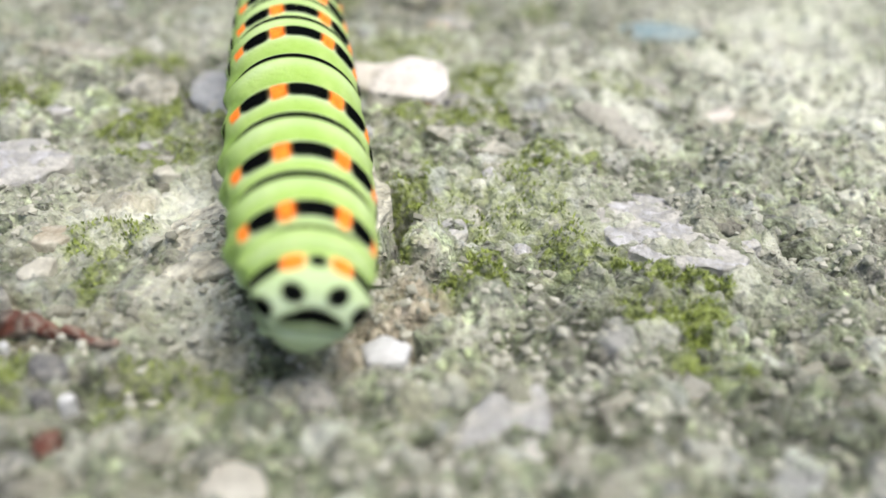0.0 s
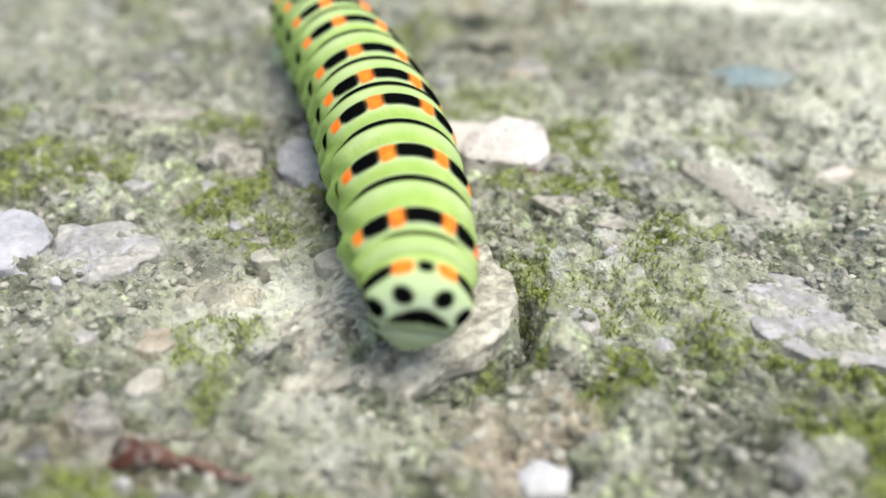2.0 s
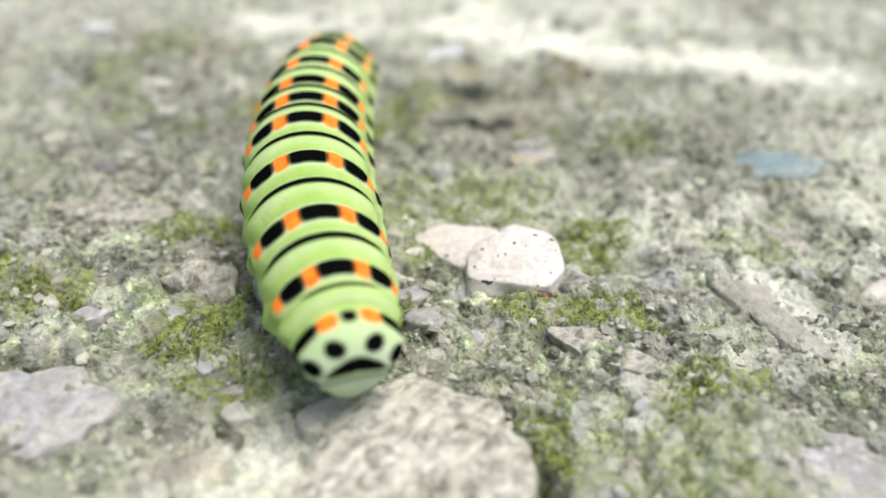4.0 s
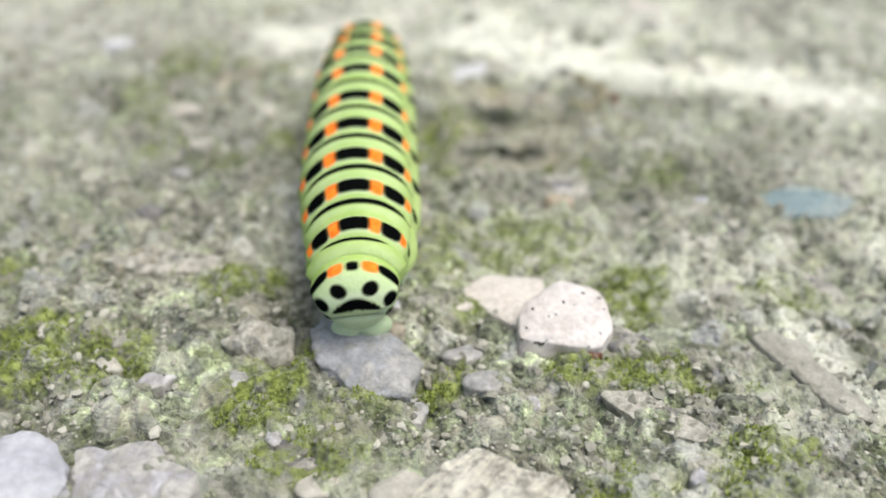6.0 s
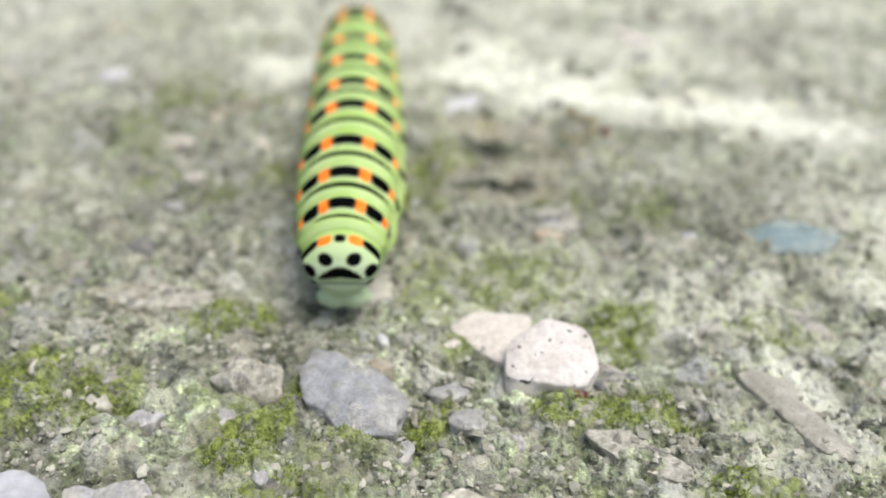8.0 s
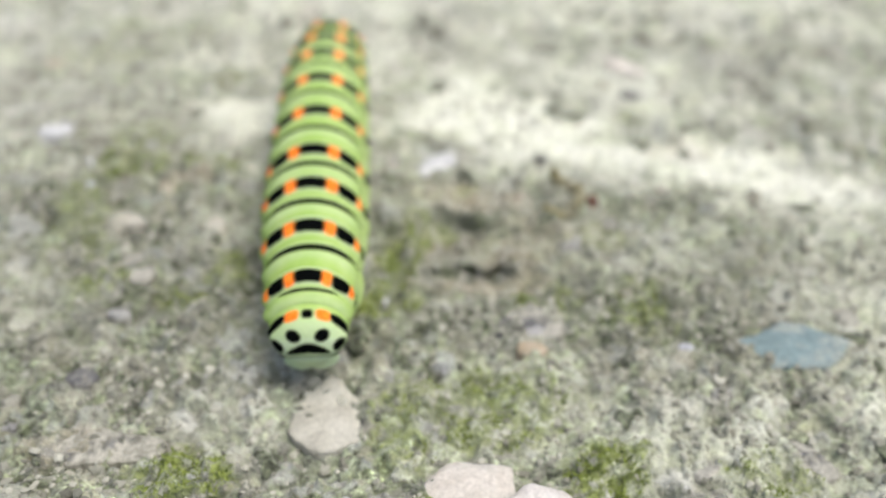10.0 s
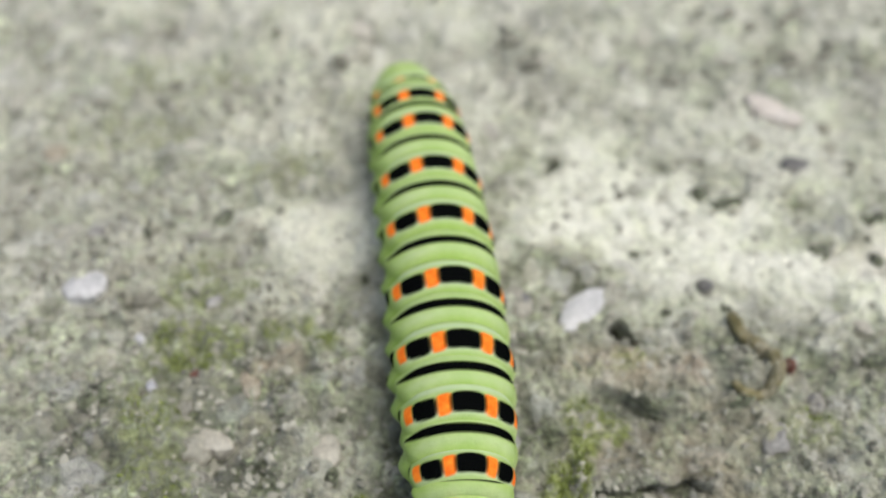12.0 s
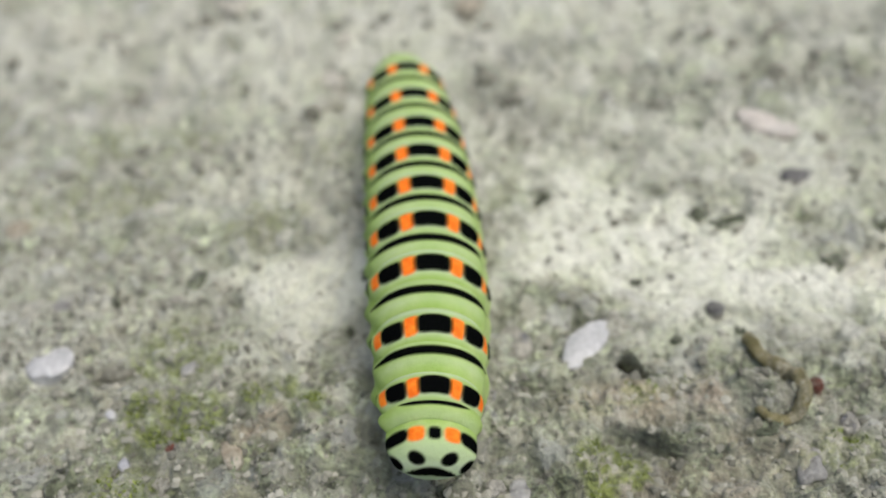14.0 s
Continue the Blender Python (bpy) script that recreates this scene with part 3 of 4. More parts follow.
stone("white_chip", oval(10.3, 86.6, 1.3, 1.1, 0, 6), 0.7, QUARTZ, 17, "tiny white chip on mossy concrete", detail=3)
stone("lilac_stone", [(-4.4, 90.6), (-1.4, 93.4), (1.7, 90.6), (-0.8, 88.0)], 0.5, LILAC_ROCK, 18, "lilac-grey stone half sunk in concrete", rough=0.3, crown=1.0, detail=5)
stone("flat_stone", [(-39.6, 77.0), (-34.4, 79.2), (-27.8, 78.0), (-28.8, 76.4), (-37.4, 75.8)], 0.5, SUNK_ROCK, 19, "long flat pale grey stone sunk in concrete", rough=0.16, crown=0.8)
stone("pale_chip", oval(-35.3, 91.5, 2.2, 1.2, 0, 7), 0.7, PALE_ROCK, 20, "small pale chip on concrete", detail=3)
stone("brown_stone", oval(-36.1, 83.5, 2.4, 2.0, 0, 8), 1.0, DARK_ROCK, 21, "small dark brown stone on concrete", detail=4)
stone("layered_slab", [(-18.2, 48.0), (-15.0, 53.4), (-9.8, 56.6), (-5.4, 55.4), (-3.5, 50.0), (-5.0, 46.0), (-8.2, 44.6), (-9.8, 41.6), (-13.2, 43.4), (-16.0, 41.4)], 1.0, LAYERED, 31, "cream layered slab with a split, bedded in concrete", rough=0.2, crown=0.8, lean=3, tilt=4, detail=6, split=[(-13.0, 44.8, -8.8, 49.4, 1.7, 0.42), (-11.2, 44.0, -7.2, 48.6, 0.9, 0.32)])
stone("quartz_lump", [(-38.4, 57.8), (-36.0, 58.4), (-33.8, 57.0), (-33.0, 54.2), (-34.2, 51.8), (-37.5, 51.6), (-40.0, 53.6), (-40.4, 56.4)], 1.6, QUARTZ, 32, "milky quartz lump set in concrete", rough=0.28, crown=0.7, detail=5)
stone("grey_slab", [(-33.2, 58.2), (-29.2, 58.2), (-26.2, 55.6), (-26.8, 53.0), (-29.6, 51.4), (-32.8, 52.0)], 0.9, PALE_PLATE, 33, "flat dusty grey stone beside a quartz lump", rough=0.26, crown=0.95, detail=5)
stone("cream_pebble", [(-16.6, 55.2), (-14.3, 56.8), (-12.1, 55.6), (-13.2, 53.8), (-15.8, 53.6)], 0.8, CREAM_ROCK, 34, "cream pebble against a layered slab", rough=0.12)
stone("grey_plate", [(8.8, 53.4), (12.6, 55.2), (16.4, 53.0), (20.0, 48.2), (16.4, 45.4), (12.6, 45.2), (10.2, 47.6)], 0.45, PALE_PLATE, 36, "pale lilac-grey plate with a dark edge on concrete", rough=0.2, crown=1.0, detail=5, tilt=-4)
stone("smooth_plate", [(-2.4, 63.0), (0.4, 63.4), (4.2, 60.0), (3.4, 58.6), (0.2, 60.2)], 0.12, SUNK_ROCK, 37, "smooth grey plate sunk in mossy concrete", rough=0.14, crown=0.5)
stone("grey_chip", oval(-9.3, 64.0, 3.2, 1.9, 0, 11), 0.9, PALE_ROCK, 53, "small grey chip on mossy concrete", detail=4, rough=0.16)
stone("white_pebble", [(-4.4, 37.4), (-3.3, 38.2), (-1.7, 37.6), (-2.0, 36.1), (-4.0, 36.0)], 1.4, SHARD, 38, "small white pebble in a hollow of concrete", rough=0.07, crown=0.5)
stone("lilac_flake", [(-26.6, 40.2), (-25.5, 41.8), (-23.5, 39.2), (-25.6, 38.8)], 0.7, LILAC_ROCK, 39, "lilac-grey flake lying on concrete", detail=4)
stone("pale_pebble", oval(-37.5, 105.0, 3.0, 1.7, -28, 12), 0.6, CREAM_ROCK, 40, "small pale oval pebble on concrete", detail=4)
stone("quartz_chip", oval(-48.7, 119.6, 3.8, 3.0, 0, 14, 6), 0.8, SHARD, 42, "milky quartz chip on concrete", detail=4)
stone("rust_crumb", oval(-39.0, 110.2, 1.2, 0.8, 0, 15), 0.5, RUST, 43, "tiny rust-brown crumb on concrete", category="crumb", detail=3)
stone("lilac_pebble", [(-37.4, 97.6), (-35.2, 98.8), (-33.2, 96.4), (-34.0, 94.6), (-36.6, 94.8)], 0.25, LILAC_ROCK, 44, "dull lilac stone sunk in concrete", rough=0.16)
stone("slate_pebble", oval(-2.8, 89.6, 4.2, 2.6, 10, 17), 0.35, DARK_ROCK, 45, "dark grey stone sunk in concrete", rough=0.16, detail=4)
stone("black_pebble", oval(2.1, 115.7, 1.5, 1.2, 0, 18), 0.8, DARK_ROCK, 46, "tiny dark pebble on chalky concrete", detail=3)
stone("rust_flake", oval(-2.4, 66.3, 2.2, 0.7, 4, 19), 0.45, RUST, 47, "rust-brown flake under a white stone", category="crumb", detail=3)
stone("red_crumb", oval(-17.8, 29.4, 1.2, 1.4, 0, 20), 0.8, RUST, 48, "tiny red-brown crumb on concrete", category="crumb", detail=3)

# small things farther along the way
for x, y, wide, deep, high, mat, seed, label in (
    (-42.4, 109.6, 1.1, 0.8, 0.5, QUARTZ, 61, "tiny glassy white fleck on mossy concrete"),
    (-25.2, 151.9, 3.4, 2.6, 1.0, CREAM_ROCK, 62, "small white pebble on pale concrete"),
    (-9.1, 161.8, 3.2, 2.8, 1.4, BEIGE_ROCK, 63, "small cream pebble on pale concrete"),
    (-35.0, 169.7, 4.0, 3.0, 1.0, CREAM_ROCK, 64, "white pebble lying on pale concrete"),
    (-23.2, 158.3, 2.4, 1.8, 0.7, CREAM_ROCK, 65, "small pale grey pebble on concrete"),
    (-54.0, 135.8, 2.4, 2.2, 0.9, BEIGE_ROCK, 66, "small cream pebble on concrete"),
    (14.6, 135.8, 6.4, 3.4, 0.6, PINK_ROCK, 67, "flat dull pink stone sunk in chalky concrete"),
    (13.8, 128.2, 2.6, 1.8, 0.7, DARK_ROCK, 68, "small dark stone in chalky concrete"),
    (22.0, 70.0, 4.6, 1.5, 0.6, PINK_ROCK, 69, "long flat pinkish stone sunk in concrete"),
    (-27.0, 37.2, 1.5, 1.2, 0.8, DARK_ROCK, 70, "tiny dark blue-grey pebble on concrete"),
    # chips and flecks held in the crust
    (-19.7, 34.4, 2.2, 1.8, 1.3, DARK_ROCK, 106, "dark brown crumbly stone on concrete"),
    (-19.3, 32.6, 1.2, 0.9, 1.2, DARK_ROCK, 107, "tiny dark blue chip on concrete"),
    (-18.2, 32.7, 0.9, 0.7, 1.0, SHARD, 108, "tiny white fleck beside a dark chip"),
    (3.0, 31.0, 8.0, 4.0, 0.6, PALE_ROCK, 109, "broad pale hump of stone in concrete"),
    (-6.2, 33.0, 2.6, 2.0, 1.0, LILAC_ROCK, 110, "lilac-grey stone sunk in concrete"),
    (-9.0, 27.6, 4.4, 2.6, 0.5, CREAM_ROCK, 111, "pale cream lump in concrete"),
    (-22.6, 36.0, 0.6, 0.5, 1.0, SHARD, 112, "tiny white fleck near a twig"),
    (-34.4, 66.0, 2.4, 1.3, 0.7, CREAM_ROCK, 72, "small cream chip on mossy concrete"),
    (-39.3, 69.4, 1.3, 3.2, 0.5, CREAM_ROCK, 73, "narrow chalky chip on mossy concrete"),
    (-30.7, 64.1, 3.4, 1.7, 0.45, PALE_PLATE, 74, "flat pale lilac chip on concrete"),
    (-25.6, 64.4, 1.8, 1.3, 0.7, PALE_ROCK, 75, "small pale chip on mossy concrete"),
    (-22.5, 59.6, 1.5, 1.1, 0.6, PALE_PLATE, 76, "tiny white chip on mossy concrete"),
    (-21.7, 58.9, 2.0, 1.1, 0.5, DARK_ROCK, 77, "small dark chip on mossy concrete"),
    (-20.4, 57.4, 2.6, 0.9, 0.5, LILAC_ROCK, 78, "narrow lilac-grey chip on mossy concrete"),
    (-17.2, 58.9, 1.5, 1.6, 0.6, PALE_PLATE, 79, "small pale pebble on concrete"),
    (-14.1, 62.0, 2.4, 2.0, 0.6, PALE_ROCK, 80, "pale lump of stone sunk in concrete"),
    (-15.6, 72.2, 1.5, 0.9, 0.6, SHARD, 81, "tiny white chip lying on concrete"),
    (0.8, 67.8, 3.6, 2.6, 0.9, LILAC_ROCK, 82, "rough lilac-grey stone beside a white stone"),
    (-10.6, 67.2, 3.0, 1.6, 0.7, PALE_ROCK, 83, "rough pale lump near a white stone"),
    (-6.8, 61.7, 1.9, 1.4, 0.6, PALE_PLATE, 84, "small lilac-white chip on mossy concrete"),
    (3.4, 55.5, 1.6, 1.0, 0.5, LILAC_ROCK, 85, "small bluish chip on mossy concrete"),
    (17.2, 76.5, 5.0, 2.6, 0.8, LILAC_ROCK, 86, "lilac-grey stone sunk in concrete"),
    (-31.2, 51.0, 1.3, 0.9, 0.9, SHARD, 87, "tiny white pebble beside a dusty slab"),
    (-24.1, 46.1, 3.2, 2.2, 0.6, BEIGE_ROCK, 88, "dull brown-pink stone sunk in concrete"),
    (-27.8, 46.0, 2.4, 1.6, 0.6, PALE_ROCK, 89, "pale bluish stone sunk in concrete"),
    (4.6, 47.4, 1.7, 1.4, 0.8, PALE_PLATE, 90, "small white chip on gritty concrete"),
    (2.9, 55.8, 2.2, 1.6, 0.6, PALE_PLATE, 91, "lilac-white chip on gritty concrete"),
    (0.2, 49.8, 2.0, 2.6, 0.6, PALE_ROCK, 92, "pale upright chip beside a mossy cleft"),
    (-19.2, 56.0, 3.6, 2.0, 0.6, CREAM_ROCK, 93, "cream oval pebble against a layered slab"),
    (-23.6, 42.7, 2.6, 1.8, 0.8, CREAM_ROCK, 94, "pale cream pebble on concrete"),
    (-29.4, 103.1, 3.0, 2.2, 0.5, CREAM_ROCK, 95, "chalky oval pebble sunk in concrete"),
    (-43.8, 114.2, 1.0, 0.8, 0.6, SHARD, 96, "tiny white fleck on mossy concrete"),
    (-13.8, 93.6, 0.9, 0.8, 0.6, SHARD, 97, "tiny white fleck beside moss"),
    (-1.5, 89.2, 1.9, 1.4, 0.7, PALE_PLATE, 98, "small bluish-white chip on concrete"),
    (7.3, 104.0, 1.8, 1.4, 0.7, LILAC_ROCK, 99, "small lilac chip on brown concrete"),
    (14.0, 110.6, 2.0, 1.1, 0.6, CREAM_ROCK, 101, "small pale chip on brown concrete"),
    (-13.6, 115.6, 2.6, 3.4, 0.3, LILAC_ROCK, 102, "dull blue-grey stone sunk in concrete"),
    (-38.2, 117.0, 1.6, 1.2, 0.6, PALE_ROCK, 103, "small pale chip on concrete"),
    (-16.1, 103.0, 2.0, 1.5, 0.8, PALE_ROCK, 104, "pale pebble on gritty concrete"),
    (-35.0, 108.9, 2.6, 1.3, 0.5, BEIGE_ROCK, 105, "flat beige chip on concrete"),
):
    chip = stone("crumb" if wide < 1.6 else "pebble_stone", oval(x, y, wide, deep, seed * 37, seed), high * (0.65 if seed > 71 else 1), mat, seed, label, detail=3, rough=0.14)
    tagged(chip, group="chips held in the concrete")


stone("cream_stone", [(-19.8, 81.6), (-17.4, 84.6), (-15.4, 81.8), (-14.9, 77.8), (-17.4, 76.6), (-20.2, 78.4)], 0.7, CREAM_ROCK, 57, "cream stone with a blunt tip bedded in concrete", rough=0.14, crown=0.55, detail=4)
stone("quartz_shard", [(-11.0, 112.4), (-9.9, 114.6), (-8.0, 115.7), (-6.2, 115.6), (-7.0, 113.9), (-8.8, 112.2), (-10.2, 111.8)], 0.9, SHARD, 55, "thin translucent white shard lying on concrete", "stone shard", rough=0.05, crown=0.6, tilt=6)


def tube(name, points, radii, mat, sides=10):
    """A bent, tapered, knobbly stalk along points in millimetres."""
    bm = bmesh.new()
    points = [Vector(p) for p in points]
    rings = []
    for n, p in enumerate(points):
        ahead = (points[min(n + 1, len(points) - 1)] - points[max(n - 1, 0)]).normalized()
        side = ahead.cross(Vector((0, 0, 1))).normalized()
        up = side.cross(ahead)
        ring = []
        for k in range(sides):
            a = math.tau * k / sides
            r = radii[n] * (1 + 0.25 * noise.noise(p * 1.3 + Vector((k * 0.7, 0, 0))))
            ring.append(bm.verts.new((p + (side * math.cos(a) + up * math.sin(a)) * r) * MM))
        rings.append(ring)
    for a, b in zip(rings, rings[1:]):
        for k in range(sides):
            bm.faces.new((a[k], a[(k + 1) % sides], b[(k + 1) % sides], b[k]))
    bm.faces.new(rings[0][::-1]), bm.faces.new(rings[-1])
    return part(name, bm, mat)


def stalk(name, way, radius, mat, label, category, steps=24, lift=0.2):
    """A stalk lying on the ground along a few plan points, with radii at its two ends and middle."""
    t = np.linspace(0, len(way) - 1, steps)
    xs, ys = np.interp(t, range(len(way)), [w[0] for w in way]), np.interp(t, range(len(way)), [w[1] for w in way])
    xs[1:-1], ys[1:-1] = (xs[:-2] + 2 * xs[1:-1] + xs[2:]) / 4, (ys[:-2] + 2 * ys[1:-1] + ys[2:]) / 4
    rs = np.interp(t / t[-1], [0, 0.5, 1], radius)
    pts = [(x, y, height(x, y) + lift + r * 0.6) for x, y, r in zip(xs, ys, rs)]
    return tagged(tube(name, pts, rs, mat), label, category)


stalk("dry_twig", [(-23.4, 37.6), (-22.2, 37.8), (-20.3, 37.6), (-18.2, 36.7), (-16.7, 36.0)], (0.85, 0.3, 0.2), RUST, "rust-red broken twig lying on concrete", "twig")
stalk("curled_stem", [(3.0, 111.9), (3.1, 110.0), (3.9, 108.7), (4.7, 107.5), (4.8, 106.2), (4.1, 105.1), (2.9, 104.6), (1.7, 104.9), (1.2, 105.7)], (0.5, 0.55, 0.25), STRAW, "dry olive stem curled on concrete", "stem", 40, 0.15)
stone("dark_seed", oval(6.1, 106.9, 1.0, 1.2, 0, 21), 0.9, RUST, 51, "tiny dark red-brown seed beside a stem", category="seed", detail=3)
stone("dead_leaf", oval(-66, 185, 14, 8, 20, 22), 1.2, RUST, 52, "rust-brown dead leaf lying on concrete", category="leaf", detail=4)

# ---- grit and moss ----


def scatter_mesh(name, verts, faces, mat):
    me = bpy.data.meshes.new(name)
    me.from_pydata((verts * MM).tolist(), [], faces.tolist())
    me.materials.append(mat)
    return new(name, me)


def build_grit(count, far):
    bm = bmesh.new()
    bmesh.ops.create_icosphere(bm, subdivisions=1, radius=1.0)
    ball = np.array([v.co[:] for v in bm.verts])
    tri = np.array([[v.index for v in f.verts] for f in bm.faces])
    bm.free()
    x, y = RNG.uniform(-58, 45, 3 * count), 26 + 118 * RNG.random(3 * count)
    dense = np.flatnonzero((0.5 + 1.5 * fbm(x, y, 6.0, 3, 91)) * (1 - 0.8 * patches(x, y, CHALK_BAND, 0.8)) > RNG.random(3 * count))[:count]
    x, y = x[dense], y[dense]
    x[:far], y[:far] = RNG.uniform(-95, 80, far), 140 + 110 * RNG.random(far)
    z, back = ground_relief(x, y)
    y = y + back
    r = 0.10 + 0.30 * RNG.random(len(x)) ** 3
    r[:far] = 0.3 + 0.9 * RNG.random(far) ** 4
    shape = ball[None] * (1 + 0.8 * (RNG.random((len(x), len(ball), 1)) - 0.5)) * r[:, None, None]
    shape *= RNG.uniform(0.7, 1.25, (len(x), 1, 3)) * np.array([1, 1, 0.75])
    verts = shape + np.stack([x, y, z + r * 0.1], -1)[:, None]
    faces = (tri[None] + (np.arange(len(x)) * len(ball))[:, None, None]).reshape(-1, 3)
    return tagged(scatter_mesh("grit", verts.reshape(-1, 3), faces, GRAVEL), "loose pale and grey grit scattered over concrete", "grit", kind="stuff")


def build_moss(count):
    x, y = RNG.uniform(-60, 40, count * 12), RNG.uniform(26, 126, count * 12)
    dense = patches(x, y, MOSS_PATCHES, 0.4) * (0.55 + 1.1 * fbm(x, y, 1.6, 2, 77))
    keep = np.flatnonzero(dense > RNG.uniform(0.25, 0.95, len(x)))[:count]
    x, y = x[keep], y[keep]
    z = ground_height(x, y) + 0.22
    n = len(x)
    a = RNG.uniform(0, math.tau, n)
    lean = RNG.uniform(0.3, 1.2, n)
    tall = RNG.uniform(0.14, 0.42, n)
    side = np.stack([-np.sin(a), np.cos(a), 0 * a], -1) * 0.06
    way = np.stack([np.cos(a) * np.sin(lean), np.sin(a) * np.sin(lean), np.cos(lean)], -1) * tall[:, None]
    root = np.stack([x, y, z], -1)
    verts = np.stack([root - side * 0.6, root + side * 0.6, root + way * 0.55 + side, root + way * 0.55 - side, root + way], 1)
    k = (np.arange(n) * 5)[:, None]
    faces = [tuple(f) for f in np.concatenate([k + [0, 1, 2, 3]], 0).tolist()] + [tuple(f) for f in (k + [3, 2, 4]).tolist()]
    me = bpy.data.meshes.new("moss")
    me.from_pydata((verts.reshape(-1, 3) * MM).tolist(), [], faces)
    me.materials.append(MOSS)
    return tagged(new("moss", me), "low yellow-green moss growing in patches on concrete", "moss", kind="stuff")


def build_pebbles(count):
    """Small stones held in the concrete, each its own piece."""
    kinds = []
    for n, mat in enumerate((EMBEDDED, CONCRETE) * 5):
        first = stone("pebble", oval(0, 0, 2.0, 1.5, n * 23, 100 + n, 6), 0.62, mat, 200 + n, "", detail=3, rough=0.4, crown=0.75)
        kinds.append(first.data)
        bpy.data.objects.remove(first)
    rng = random.Random(11)
    for _ in range(count):
        x, y = rng.uniform(-50, 27), rng.uniform(28, 135)
        k = 0.45 + 1.0 * rng.random() ** 2.2
        ob = new("pebble", rng.choice(kinds))
        ob.parent = GROUND
        ob.matrix_basis = pose(x * MM, y * MM, (bed(x, y) - 0.3 * k) * MM, rng.uniform(-12, 12), rng.uniform(-12, 12), rng.uniform(0, 360)) @ Matrix.Diagonal((k, k, k, 1))


build_grit(26000, 2200)
build_moss(70000)

# ---- the caterpillar ----
# heights of the back and half-widths, from the rear band forward, in millimetres
BACK = [7.5, 8.7, 9.3, 9.6, 9.6, 9.6, 9.6, 9.5, 9.2, 8.4]
GIRTH = [3.12, 3.62, 4.12, 4.42, 4.48, 4.48, 4.45, 4.35, 4.1, 3.7]


def ring_mesh(name, parent, radius, half, marks, rear=0.0, drop=0.16, around=132, along=40, under=0.9, tuck=0.0):
    """One ring of the body along +y, with its colouring held in three point values. rear: length of a rounded end behind."""
    ys, rs = [], []
    if rear:
        for n in range(34):
            a = math.pi / 2 * (1 - n / 33.5)
            ys.append(-rear * math.sin(a) ** 0.8)
            rs.append(radius * max(math.cos(a), 0.01) ** 0.68)
    for n in range(along + 1):
        y = (0 if rear else -half) + (half if rear else 2 * half) * n / along
        if rear and n == 0:
            continue
        ys.append(y)
        rs.append(radius * (1 - drop * (abs(y) / half) ** 2))
    ys, rs = np.array(ys), np.array(rs)
    a = np.linspace(-math.pi, math.pi, around, endpoint=False)
    ang, y = np.meshgrid(a, ys)
    r = rs[:, None] + 0 * ang
    x, z = r * np.sin(ang), r * np.cos(ang)
    if rear:
        z = np.where(z < 0, z * under, z)
    else:  # baggy flanks and a flat belly
        z = np.where(z < 0, -r * np.abs(np.cos(ang)) ** 0.72 * under, z)
    x = x * (1 - tuck * np.clip(1.0 - z, 0, 4))
    if rear:
        x = x * (1 - 0.13 * np.clip(1.3 - z, 0, 3.8))
        y = y + 0.28 * np.exp(-(((z + 0.15) / 0.3) ** 2)) * np.clip(-y, 0, 1)
        y = y + 0.42 * np.clip(0.6 - z, 0, 3.5) * np.clip(0.6 - y, 0, 1)
    fold = 0.05 * np.sin(ang * 9 + y * 2.0) * np.exp(-((np.abs(ang) - 1.7) / 0.5) ** 2)
    x = x * (1 + fold)
    k = np.arange(ang.size).reshape(ang.shape)
    nxt = np.roll(k, -1, 1)
    quads = np.stack([k[:-1], nxt[:-1], nxt[1:], k[1:]], -1).reshape(-1, 4).tolist()
    ends = [k[0][::-1].tolist(), k[-1].tolist()]
    me = bpy.data.meshes.new(name)
    me.from_pydata((np.stack([x, y, z], -1).reshape(-1, 3) * MM).tolist(), [], quads + ends)
    me.polygons.foreach_set("use_smooth", np.ones(len(me.polygons), bool))
    for key, value in zip(("ink", "orange", "bloom"), marks(x, y, z, ang)):
        me.attributes.new(key, "FLOAT", "POINT").data.foreach_set("value", np.clip(value, 0, 1).astype(np.float32).ravel())
    me.materials.append(SKIN)
    ob = new(name, me)
    ob.parent = parent
    return ob


def edge(d, soft=0.10):
    """1 where d is inside (positive), with a short soft border."""
    return np.clip(d / soft + 0.5, 0, 1)


def band_marks(thick):
    def marks(x, y, z, ang):
        a = np.degrees(np.abs(ang))
        wave = y + 0.32 - 0.10 * np.cos(np.radians(a) * 5)

        def block(mid, wide, tall):
            """A round-cornered mark across the band."""
            return edge(1 - (np.abs((a - mid) / wide) ** 4.5 + np.abs(wave / tall) ** 4.5) ** (1 / 4.5), 0.16)

        orange = np.maximum(block(22.6, 7.4, thick * 1.04), block(61.5, 6.2, thick * 0.9))
        ink = np.maximum(block(0, 17.2, thick * 1.05), block(42.5, 13.4, thick * 0.97))
        ink = ink + edge(1 - np.hypot((a - 80) / 9, (y - 0.2) / 0.55), 0.3) + edge(1 - np.hypot((a - 104) / 7, (y + 0.3) / 0.4), 0.3)
        bloom = np.exp(-((np.abs(y) - thick - 0.15) / 0.35) ** 2) * np.clip((75 - a) / 25, 0, 1) * 0.8 + np.clip((a - 95) / 40, 0, 1) * 0.6
        return ink, orange, bloom

    return marks


